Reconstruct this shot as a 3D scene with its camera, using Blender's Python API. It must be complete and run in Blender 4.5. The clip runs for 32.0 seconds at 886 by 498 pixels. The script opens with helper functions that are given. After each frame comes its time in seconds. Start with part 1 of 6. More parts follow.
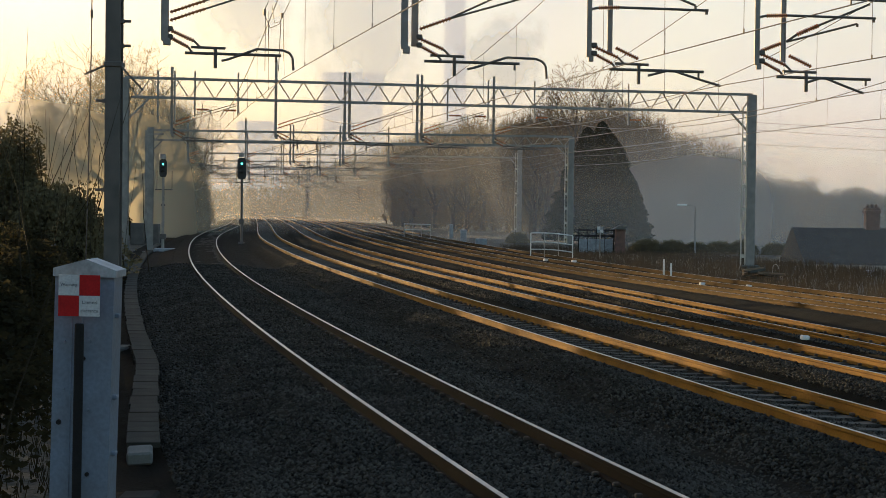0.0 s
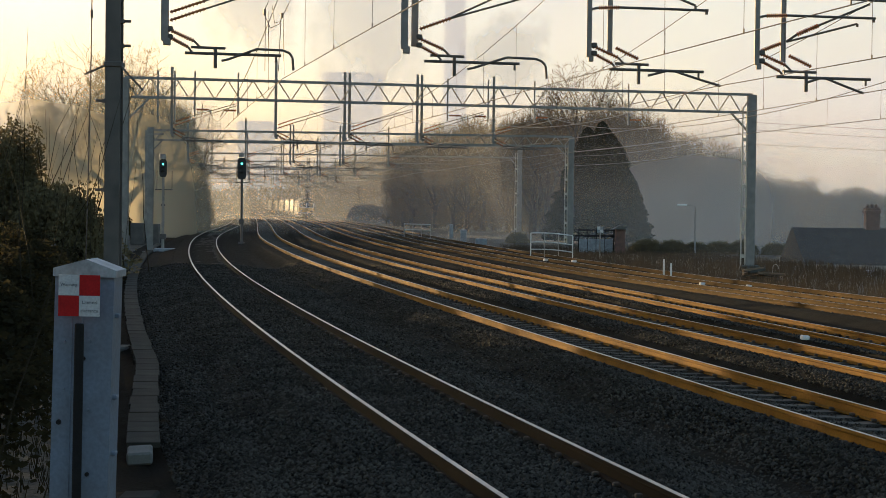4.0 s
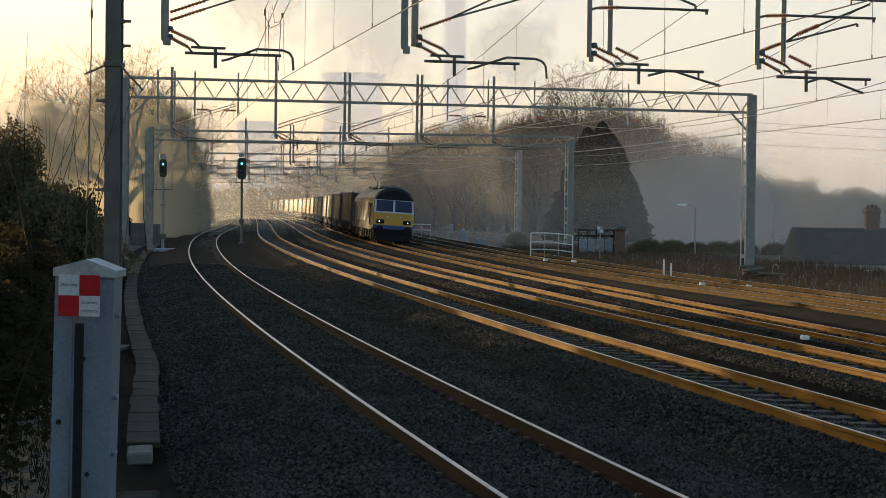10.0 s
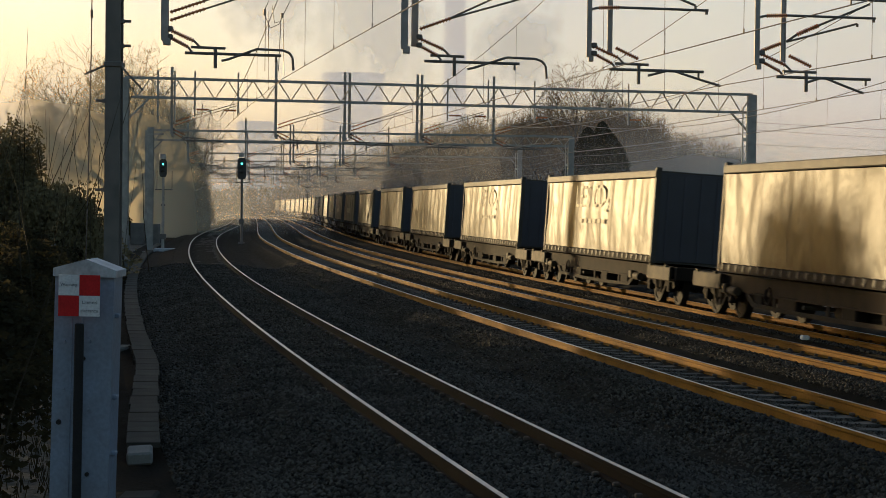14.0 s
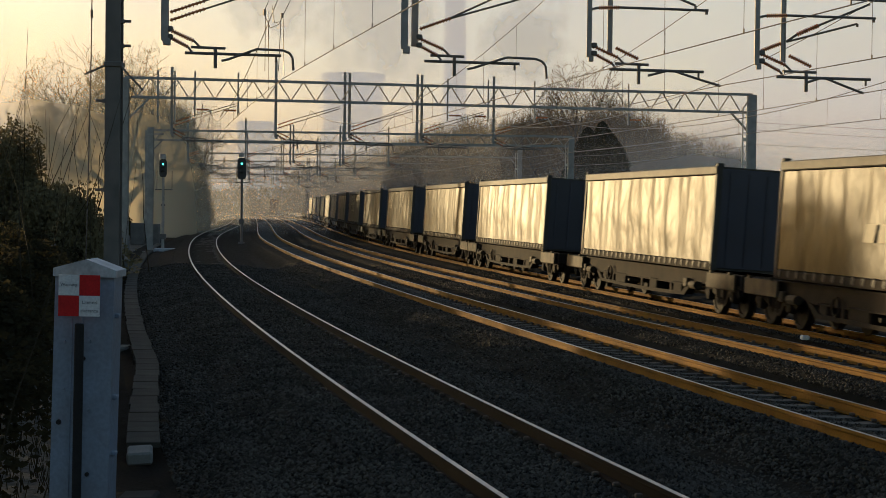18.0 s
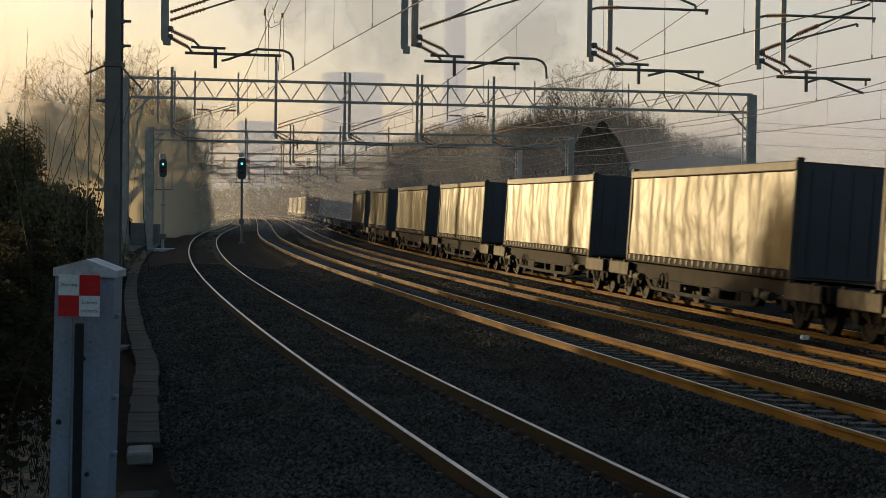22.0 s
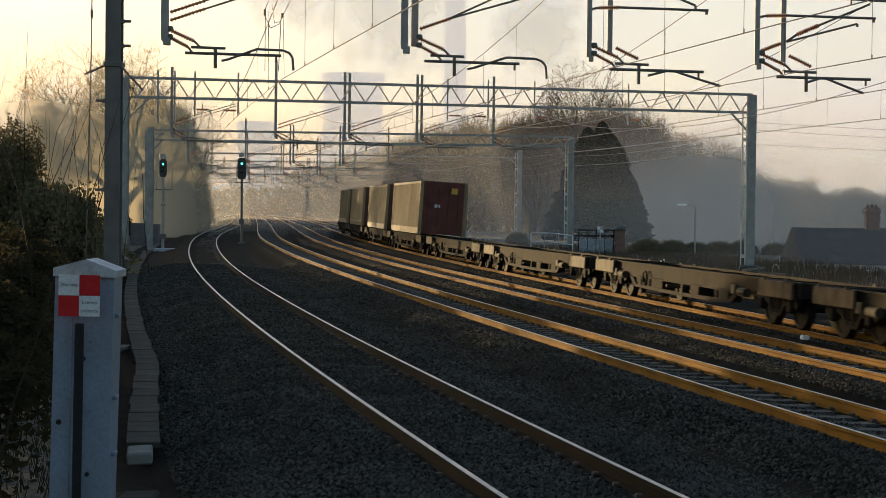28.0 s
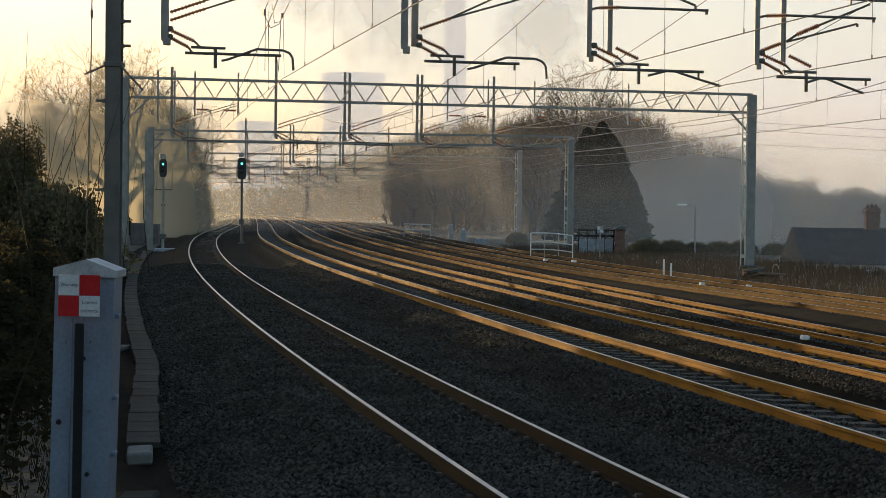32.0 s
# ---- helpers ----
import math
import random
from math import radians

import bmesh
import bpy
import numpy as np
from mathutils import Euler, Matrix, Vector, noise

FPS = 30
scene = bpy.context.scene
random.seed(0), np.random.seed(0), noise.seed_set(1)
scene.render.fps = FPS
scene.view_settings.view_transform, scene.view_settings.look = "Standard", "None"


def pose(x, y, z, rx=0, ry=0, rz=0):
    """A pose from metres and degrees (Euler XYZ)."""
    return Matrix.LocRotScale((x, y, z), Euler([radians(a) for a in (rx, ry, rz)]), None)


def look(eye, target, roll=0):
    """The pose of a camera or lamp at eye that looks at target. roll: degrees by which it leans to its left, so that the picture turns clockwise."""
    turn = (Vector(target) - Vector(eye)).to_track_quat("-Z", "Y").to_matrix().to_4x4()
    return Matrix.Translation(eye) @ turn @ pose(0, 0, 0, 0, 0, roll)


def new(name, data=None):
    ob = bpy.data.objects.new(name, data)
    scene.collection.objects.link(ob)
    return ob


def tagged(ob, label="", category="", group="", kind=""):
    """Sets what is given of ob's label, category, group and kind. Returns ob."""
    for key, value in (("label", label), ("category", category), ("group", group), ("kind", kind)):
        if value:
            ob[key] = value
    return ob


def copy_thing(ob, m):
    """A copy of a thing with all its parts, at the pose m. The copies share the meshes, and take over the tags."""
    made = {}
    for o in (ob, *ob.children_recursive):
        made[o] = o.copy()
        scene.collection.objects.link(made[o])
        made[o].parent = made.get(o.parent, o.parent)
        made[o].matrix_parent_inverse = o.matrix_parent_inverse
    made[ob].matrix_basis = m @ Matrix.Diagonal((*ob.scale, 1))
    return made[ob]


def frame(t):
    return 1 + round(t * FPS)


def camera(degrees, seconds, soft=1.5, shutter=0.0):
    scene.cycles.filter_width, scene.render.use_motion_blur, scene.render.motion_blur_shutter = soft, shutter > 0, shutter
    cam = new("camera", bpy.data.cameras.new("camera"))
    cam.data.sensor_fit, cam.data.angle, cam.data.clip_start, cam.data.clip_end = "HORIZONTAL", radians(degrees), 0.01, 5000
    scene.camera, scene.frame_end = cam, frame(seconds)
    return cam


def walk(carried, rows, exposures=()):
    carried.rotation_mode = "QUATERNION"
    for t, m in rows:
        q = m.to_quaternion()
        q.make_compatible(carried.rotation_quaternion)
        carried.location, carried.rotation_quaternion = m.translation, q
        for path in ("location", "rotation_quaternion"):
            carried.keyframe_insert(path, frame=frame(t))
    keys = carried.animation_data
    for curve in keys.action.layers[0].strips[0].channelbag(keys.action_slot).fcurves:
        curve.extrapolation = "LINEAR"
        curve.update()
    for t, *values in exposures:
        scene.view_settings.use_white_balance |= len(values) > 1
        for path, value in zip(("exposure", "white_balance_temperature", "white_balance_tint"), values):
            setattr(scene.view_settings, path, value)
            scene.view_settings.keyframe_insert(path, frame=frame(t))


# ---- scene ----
# Plan: x to the right, y away from the camera, z up; z = 0 is the rail top of the nearest track.
cam = camera(27.52, 32.0, soft=0.75, shutter=0.15)
EYE = Vector((0.0, 0.0, 2.35))
AIM = look(EYE, EYE + Vector((0, 1000.0, -23.44)), roll=0.7)
walk(cam, [(0, AIM), (32.0, AIM)],
     exposures=[(t, e + 0.93, 4680, 10) for t, e in ((0, 0.15), (11, 0.15), (12.5, 0.05), (14, -0.2), (17, -0.33), (23, -0.38), (25, -0.08), (27.5, 0.15), (29, 0.08), (30, 0.0), (31.3, -0.05), (32, 0.15))])

# ---- world, sun ----
SUN_AZ, SUN_EL = 38.0, 3.6          # degrees to the left of the line of sight, and above the horizon
world = bpy.data.worlds.new("world")
scene.world = world
world.use_nodes = True
wn = world.node_tree.nodes
sky = wn.new("ShaderNodeTexSky")
sky.sky_type = "NISHITA"
sky.sun_disc = False
sky.sun_elevation = radians(SUN_EL)
sky.sun_rotation = radians(-SUN_AZ)
sky.air_density, sky.dust_density, sky.ozone_density = 0.95, 2.0, 0.2
wn["Background"].inputs["Strength"].default_value = 0.178
world.node_tree.links.new(sky.outputs[0], wn["Background"].inputs["Color"])
sun_data = bpy.data.lights.new("sun", "SUN")
sun_data.energy, sun_data.angle, sun_data.color = 4.2, radians(0.6), (1.0, 0.60, 0.20)
sun = new("sun", sun_data)
SUN_DIR = Vector((-math.sin(radians(SUN_AZ)) * math.cos(radians(SUN_EL)), math.cos(radians(SUN_AZ)) * math.cos(radians(SUN_EL)), math.sin(radians(SUN_EL))))
sun.matrix_world = look(SUN_DIR * 200, (0, 0, 0))


# ---- materials ----
def material(name, base, rough=0.7, metal=0.0, dark=None, scale=6.0, fine=60.0, spread=0.5, bump=0.2, bump_size=0.01, per_thing=0.0, stretch=(1, 1, 1), spec=0.5, islands=0.0):
    """A surface with stains at one scale and grain at another."""
    m = bpy.data.materials.new(name)
    m.use_nodes = True
    nt = m.node_tree
    n, l = nt.nodes, nt.links
    b = n["Principled BSDF"]
    dark = dark or tuple(c * 0.55 for c in base)
    co = n.new("ShaderNodeTexCoord")
    mp = n.new("ShaderNodeMapping")
    mp.inputs["Scale"].default_value = stretch
    l.new(co.outputs["Object"], mp.inputs["Vector"])
    n1, n2 = n.new("ShaderNodeTexNoise"), n.new("ShaderNodeTexNoise")
    for q, s, d in ((n1, scale, 5.0), (n2, fine, 3.0)):
        q.inputs["Scale"].default_value, q.inputs["Detail"].default_value = s, d
        l.new(mp.outputs[0], q.inputs["Vector"])
    r = n.new("ShaderNodeValToRGB")
    r.color_ramp.elements[0].position, r.color_ramp.elements[1].position = 0.5 - spread / 2, 0.5 + spread / 2
    r.color_ramp.elements[0].color, r.color_ramp.elements[1].color = (*dark, 1), (*base, 1)
    mix = n.new("ShaderNodeMix")
    mix.data_type, mix.blend_type = "RGBA", "OVERLAY"
    mix.inputs["Factor"].default_value = 0.35
    l.new(n1.outputs["Fac"], r.inputs[0])
    l.new(r.outputs[0], mix.inputs["A"])
    l.new(n2.outputs["Fac"], mix.inputs["B"])
    out = mix.outputs["Result"]
    if per_thing:
        oi, hs, mr = n.new("ShaderNodeObjectInfo"), n.new("ShaderNodeHueSaturation"), n.new("ShaderNodeMapRange")
        mr.inputs["To Min"].default_value, mr.inputs["To Max"].default_value = 1 - per_thing, 1 + per_thing
        l.new(oi.outputs["Random"], mr.inputs["Value"])
        l.new(mr.outputs[0], hs.inputs["Value"])
        l.new(out, hs.inputs["Color"])
        out = hs.outputs[0]
    if islands:
        gi, hs, mr = n.new("ShaderNodeNewGeometry"), n.new("ShaderNodeHueSaturation"), n.new("ShaderNodeMapRange")
        mr.inputs["To Min"].default_value, mr.inputs["To Max"].default_value = 1 - islands, 1 + islands
        l.new(gi.outputs["Random Per Island"], mr.inputs["Value"])
        l.new(mr.outputs[0], hs.inputs["Value"])
        l.new(out, hs.inputs["Color"])
        out = hs.outputs[0]
    l.new(out, b.inputs["Base Color"])
    b.inputs["Roughness"].default_value, b.inputs["Metallic"].default_value = rough, metal
    b.inputs["Specular IOR Level"].default_value = spec
    if bump:
        bp = n.new("ShaderNodeBump")
        bp.inputs["Strength"].default_value, bp.inputs["Distance"].default_value = bump, bump_size
        l.new(n2.outputs["Fac"], bp.inputs["Height"])
        l.new(bp.outputs[0], b.inputs["Normal"])
    return m


def glowing(name, colour, strength):
    m = bpy.data.materials.new(name)
    m.use_nodes = True
    b = m.node_tree.nodes["Principled BSDF"]
    b.inputs["Base Color"].default_value = (*colour, 1)
    b.inputs["Emission Color"].default_value = (*colour, 1)
    b.inputs["Emission Strength"].default_value = strength
    return m


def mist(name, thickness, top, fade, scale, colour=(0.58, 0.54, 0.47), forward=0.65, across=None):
    """A flat sheet with mist haze put into its colour: part of the light goes through, the rest is scattered, thinner
    above and in uneven wisps.
    """
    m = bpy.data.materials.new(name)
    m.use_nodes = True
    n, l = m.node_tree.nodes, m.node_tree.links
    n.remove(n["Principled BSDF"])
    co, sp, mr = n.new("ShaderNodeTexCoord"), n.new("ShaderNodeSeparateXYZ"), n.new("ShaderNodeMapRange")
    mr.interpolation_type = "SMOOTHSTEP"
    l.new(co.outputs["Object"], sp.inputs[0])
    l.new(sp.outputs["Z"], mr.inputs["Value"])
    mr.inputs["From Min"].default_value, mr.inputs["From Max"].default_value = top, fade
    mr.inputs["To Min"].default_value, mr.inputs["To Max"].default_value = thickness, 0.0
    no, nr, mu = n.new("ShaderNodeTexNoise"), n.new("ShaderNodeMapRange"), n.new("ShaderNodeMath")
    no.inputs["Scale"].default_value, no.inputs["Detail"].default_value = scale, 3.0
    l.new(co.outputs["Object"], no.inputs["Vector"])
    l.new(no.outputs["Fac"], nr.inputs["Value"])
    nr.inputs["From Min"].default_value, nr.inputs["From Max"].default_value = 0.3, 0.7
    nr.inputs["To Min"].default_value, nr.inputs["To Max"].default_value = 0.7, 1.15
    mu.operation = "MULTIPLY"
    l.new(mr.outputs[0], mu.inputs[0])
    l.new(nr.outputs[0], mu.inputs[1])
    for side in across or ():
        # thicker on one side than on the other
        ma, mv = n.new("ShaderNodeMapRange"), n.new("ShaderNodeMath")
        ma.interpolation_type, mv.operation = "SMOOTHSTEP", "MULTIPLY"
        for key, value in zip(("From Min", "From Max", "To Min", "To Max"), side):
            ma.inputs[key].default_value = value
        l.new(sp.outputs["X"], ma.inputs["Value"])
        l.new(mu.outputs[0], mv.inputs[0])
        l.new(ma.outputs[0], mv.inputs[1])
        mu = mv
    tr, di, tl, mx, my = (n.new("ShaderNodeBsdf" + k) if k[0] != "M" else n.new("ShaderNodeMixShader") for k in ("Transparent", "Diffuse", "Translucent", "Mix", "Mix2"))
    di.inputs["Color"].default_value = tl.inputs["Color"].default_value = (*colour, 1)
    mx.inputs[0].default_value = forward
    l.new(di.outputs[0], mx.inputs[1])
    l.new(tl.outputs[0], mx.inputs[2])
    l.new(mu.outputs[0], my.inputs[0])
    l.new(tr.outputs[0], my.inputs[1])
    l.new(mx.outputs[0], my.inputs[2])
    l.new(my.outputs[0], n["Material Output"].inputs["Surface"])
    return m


def leafy(m, share):
    """Thin leaves and blades: part of the light goes through them."""
    n, l = m.node_tree.nodes, m.node_tree.links
    b, tl, mx = n["Principled BSDF"], n.new("ShaderNodeBsdfTranslucent"), n.new("ShaderNodeMixShader")
    l.new(b.inputs["Base Color"].links[0].from_socket, tl.inputs["Color"])
    mx.inputs[0].default_value = share
    l.new(b.outputs[0], mx.inputs[1])
    l.new(tl.outputs[0], mx.inputs[2])
    l.new(mx.outputs[0], n["Material Output"].inputs["Surface"])
    return m


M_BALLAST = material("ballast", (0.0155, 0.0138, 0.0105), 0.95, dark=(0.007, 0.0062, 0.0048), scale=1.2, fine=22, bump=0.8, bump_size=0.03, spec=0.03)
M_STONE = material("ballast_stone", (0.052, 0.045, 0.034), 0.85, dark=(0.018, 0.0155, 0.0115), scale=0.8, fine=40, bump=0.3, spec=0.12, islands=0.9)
M_EARTH = material("dry_grass_ground", (0.085, 0.068, 0.044), 0.95, dark=(0.035, 0.029, 0.019), scale=0.25, fine=9, bump=1.0, bump_size=0.06)
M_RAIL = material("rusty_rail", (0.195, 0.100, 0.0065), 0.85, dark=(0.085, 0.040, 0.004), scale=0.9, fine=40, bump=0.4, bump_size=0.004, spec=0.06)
# rail rust again, darkened in colour for the shade over track 1
M_RAILSHADE = material("dark_oiled_rail", (0.012, 0.008, 0.0045), 0.9, dark=(0.006, 0.0042, 0.003), scale=1.5, fine=50, bump=0.3, bump_size=0.003, spec=0.08)
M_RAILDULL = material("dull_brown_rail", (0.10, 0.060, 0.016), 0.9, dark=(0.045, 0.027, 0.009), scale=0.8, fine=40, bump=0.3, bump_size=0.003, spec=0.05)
M_RAILTOP = material("polished_rail_top", (0.38, 0.35, 0.31), 0.4, 1.0, dark=(0.2, 0.18, 0.16), scale=3, fine=90, bump=0.05, bump_size=0.001)
M_SLEEPER = material("sleeper_concrete", (0.085, 0.078, 0.065), 0.9, scale=3, fine=50, per_thing=0.25, spec=0.1)
M_CLIP = material("rail_clip", (0.07, 0.05, 0.03), 0.8, 0.1, scale=9)
M_GALV = material("galvanised_steel", (0.28, 0.255, 0.225), 0.65, 0.1, dark=(0.165, 0.15, 0.132), scale=2.5, fine=70, bump=0.15)
# lattice legs: galvanised steel made paler and creamier, as the sun lights it
M_LEGLIT = material("pale_zinc_steel", (0.50, 0.45, 0.36), 0.6, 0.1, dark=(0.34, 0.30, 0.24), scale=2.5, fine=60, bump=0.1)
M_STEEL_DARK = material("weathered_mast_steel", (0.128, 0.108, 0.09), 0.75, 0.1, dark=(0.06, 0.056, 0.05), scale=2.0, fine=60)
M_WIRE = material("overhead_wire", (0.12, 0.10, 0.09), 0.5, 0.7, scale=5)
M_INSUL = material("brown_porcelain", (0.34, 0.13, 0.04), 0.25, scale=20, bump=0)
M_CONC = material("weathered_concrete", (0.13, 0.126, 0.112), 0.9, dark=(0.08, 0.08, 0.072), scale=2.5, fine=45, per_thing=0.2)
# darker and browner than the weathered concrete
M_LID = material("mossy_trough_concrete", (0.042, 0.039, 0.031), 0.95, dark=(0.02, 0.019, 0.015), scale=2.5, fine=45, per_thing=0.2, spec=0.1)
M_BARK = material("tree_bark", (0.075, 0.06, 0.048), 0.95, dark=(0.035, 0.03, 0.025), scale=3, fine=25, bump=0.6, bump_size=0.02)
M_TWIG = material("bare_twigs", (0.15, 0.11, 0.068), 0.95, scale=4, fine=25, bump=0, spec=0.1)
M_CONIFER = material("conifer_foliage", (0.026, 0.030, 0.017), 0.95, dark=(0.011, 0.014, 0.008), scale=1.0, fine=18, bump=0.5, bump_size=0.03, spec=0.1)
M_BRAMBLE = material("bramble_scrub", (0.050, 0.043, 0.020), 0.95, dark=(0.020, 0.018, 0.009), scale=0.9, fine=15, bump=0.4, bump_size=0.03, spec=0.08)
M_HEDGE = material("dead_hedge_leaves", (0.17, 0.142, 0.072), 0.95, dark=(0.075, 0.064, 0.032), scale=0.9, fine=15, bump=0, spec=0.08)
M_DRYGRASS = material("dead_grass", (0.085, 0.066, 0.040), 0.9, dark=(0.045, 0.035, 0.022), scale=1.5, fine=15, bump=0)
M_STALK = material("dead_stalks", (0.042, 0.034, 0.021), 0.95, scale=4, fine=25, bump=0, spec=0.1)
leafy(M_BRAMBLE, 0.5)
leafy(M_HEDGE, 0.4)
leafy(M_DRYGRASS, 0.5)
M_TIMBER = material("split_timber", (0.22, 0.15, 0.085), 0.9, dark=(0.09, 0.062, 0.036), scale=3, fine=30, bump=0.4, stretch=(1, 6, 6))
M_SLATE = material("slate_roof", (0.05, 0.046, 0.044), 0.9, dark=(0.03, 0.028, 0.027), scale=1.5, fine=20, spec=0.1)
M_BRICK = material("brick", (0.15, 0.085, 0.06), 0.9, dark=(0.085, 0.052, 0.04), scale=3, fine=25, per_thing=0.2)
M_FARCONC = material("cooling_tower_concrete", (0.35, 0.34, 0.33), 0.95, scale=0.02, fine=0.2, bump=0)
M_CAB = material("grey_painted_cabinet", (0.135, 0.163, 0.225), 0.6, dark=(0.10, 0.11, 0.135), scale=2.5, fine=30, bump=0.1)
M_CABLID = material("pale_cabinet_lid", (0.28, 0.29, 0.31), 0.55, scale=5, fine=30, bump=0.1)
M_SIGNRED = material("sign_red", (0.34, 0.010, 0.010), 0.6, spec=0.15, scale=8, bump=0, spread=0.9)
M_SIGNWHITE = material("sign_white", (0.42, 0.42, 0.43), 0.5, dark=(0.33, 0.33, 0.34), scale=9, bump=0)
M_INK = material("sign_ink", (0.05, 0.05, 0.06), 0.6, bump=0)
M_BLACK = material("black_paint", (0.016, 0.015, 0.015), 0.75, scale=5, bump=0.1, spec=0.15)
M_HEADBOARD = material("weathered_signal_paint", (0.05, 0.047, 0.042), 0.8, scale=4, bump=0.1)
M_WHITE = material("white_paint", (0.72, 0.71, 0.68), 0.5, dark=(0.5, 0.48, 0.45), scale=4, bump=0.1)
M_GREEN = glowing("green_signal_light", (0.25, 1.0, 0.6), 3.0)
M_HEAD = glowing("headlight", (1.0, 0.93, 0.75), 1.3)
# train
M_CURTAIN = material("silver_curtain_side", (0.070, 0.055, 0.025), 0.40, dark=(0.028, 0.021, 0.009), scale=0.8, fine=1.5, bump=0.55, bump_size=0.12, stretch=(1, 1, 0.7), per_thing=0.15, spec=0.03)
M_CFRAME = material("container_frame_paint", (0.055, 0.049, 0.038), 0.65, dark=(0.028, 0.025, 0.02), scale=2.5, fine=30, bump=0.1, spec=0.15)
M_NAVY = material("navy_container_end", (0.018, 0.017, 0.026), 0.6, dark=(0.011, 0.0105, 0.016), scale=1.5, fine=25, bump=0.15, per_thing=0.25)
# container sides: the low sun's gold is mixed into this tan
M_BOXSIDE = material("tan_container_paint", (0.20, 0.138, 0.052), 0.62, dark=(0.10, 0.062, 0.024), scale=1.3, fine=20, bump=0.2, per_thing=0.1, stretch=(1, 1, 0.3))
M_BOXEND = material("maroon_container_end", (0.105, 0.040, 0.029), 0.65, spec=0.1, dark=(0.055, 0.024, 0.019), scale=2, fine=20, bump=0.2)
M_WAGON = material("wagon_grime", (0.021, 0.0145, 0.0085), 0.9, spec=0.1, dark=(0.009, 0.007, 0.005), scale=2, fine=30, bump=0.3, per_thing=0.15)
M_PANEL = material("wagon_grey_panel", (0.085, 0.064, 0.034), 0.75, spec=0.1, dark=(0.012, 0.009, 0.006), scale=2.2, fine=25, bump=0.2, per_thing=0.15)
M_WHEEL = material("wheel_steel", (0.022, 0.016, 0.010), 0.8, 0.0, spec=0.1, dark=(0.009, 0.007, 0.005), scale=5, fine=40)
M_LOCO = material("silver_blue_loco_paint", (0.056, 0.047, 0.033), 0.52, dark=(0.034, 0.028, 0.019), scale=1.2, fine=5, bump=0.12, bump_size=0.02, spec=0.03)
M_LOCOROOF = material("loco_roof_grime", (0.07, 0.062, 0.05), 0.7, dark=(0.055, 0.049, 0.04), scale=2, fine=20)
M_YELLOW = material("warning_yellow", (0.46, 0.26, 0.008), 0.55, dark=(0.36, 0.19, 0.008), scale=2, fine=20, bump=0.05)
M_SURROUND = material("cab_surround_paint", (0.42, 0.43, 0.47), 0.45, dark=(0.33, 0.34, 0.37), scale=3, bump=0.05)
M_BLUE = material("loco_blue", (0.05, 0.075, 0.24), 0.4, scale=2, bump=0.05)
M_LIVERY = material("pale_livery_film", (0.15, 0.135, 0.105), 0.55, dark=(0.11, 0.10, 0.078), scale=2, bump=0)
M_PRINT = material("faded_curtain_print", (0.25, 0.215, 0.135), 0.5, dark=(0.16, 0.135, 0.08), scale=1.5, fine=8, bump=0.1, spec=0.05)
M_GLASS = material("cab_window_glass", (0.025, 0.025, 0.05), 0.12, bump=0, scale=2, spec=0.4)


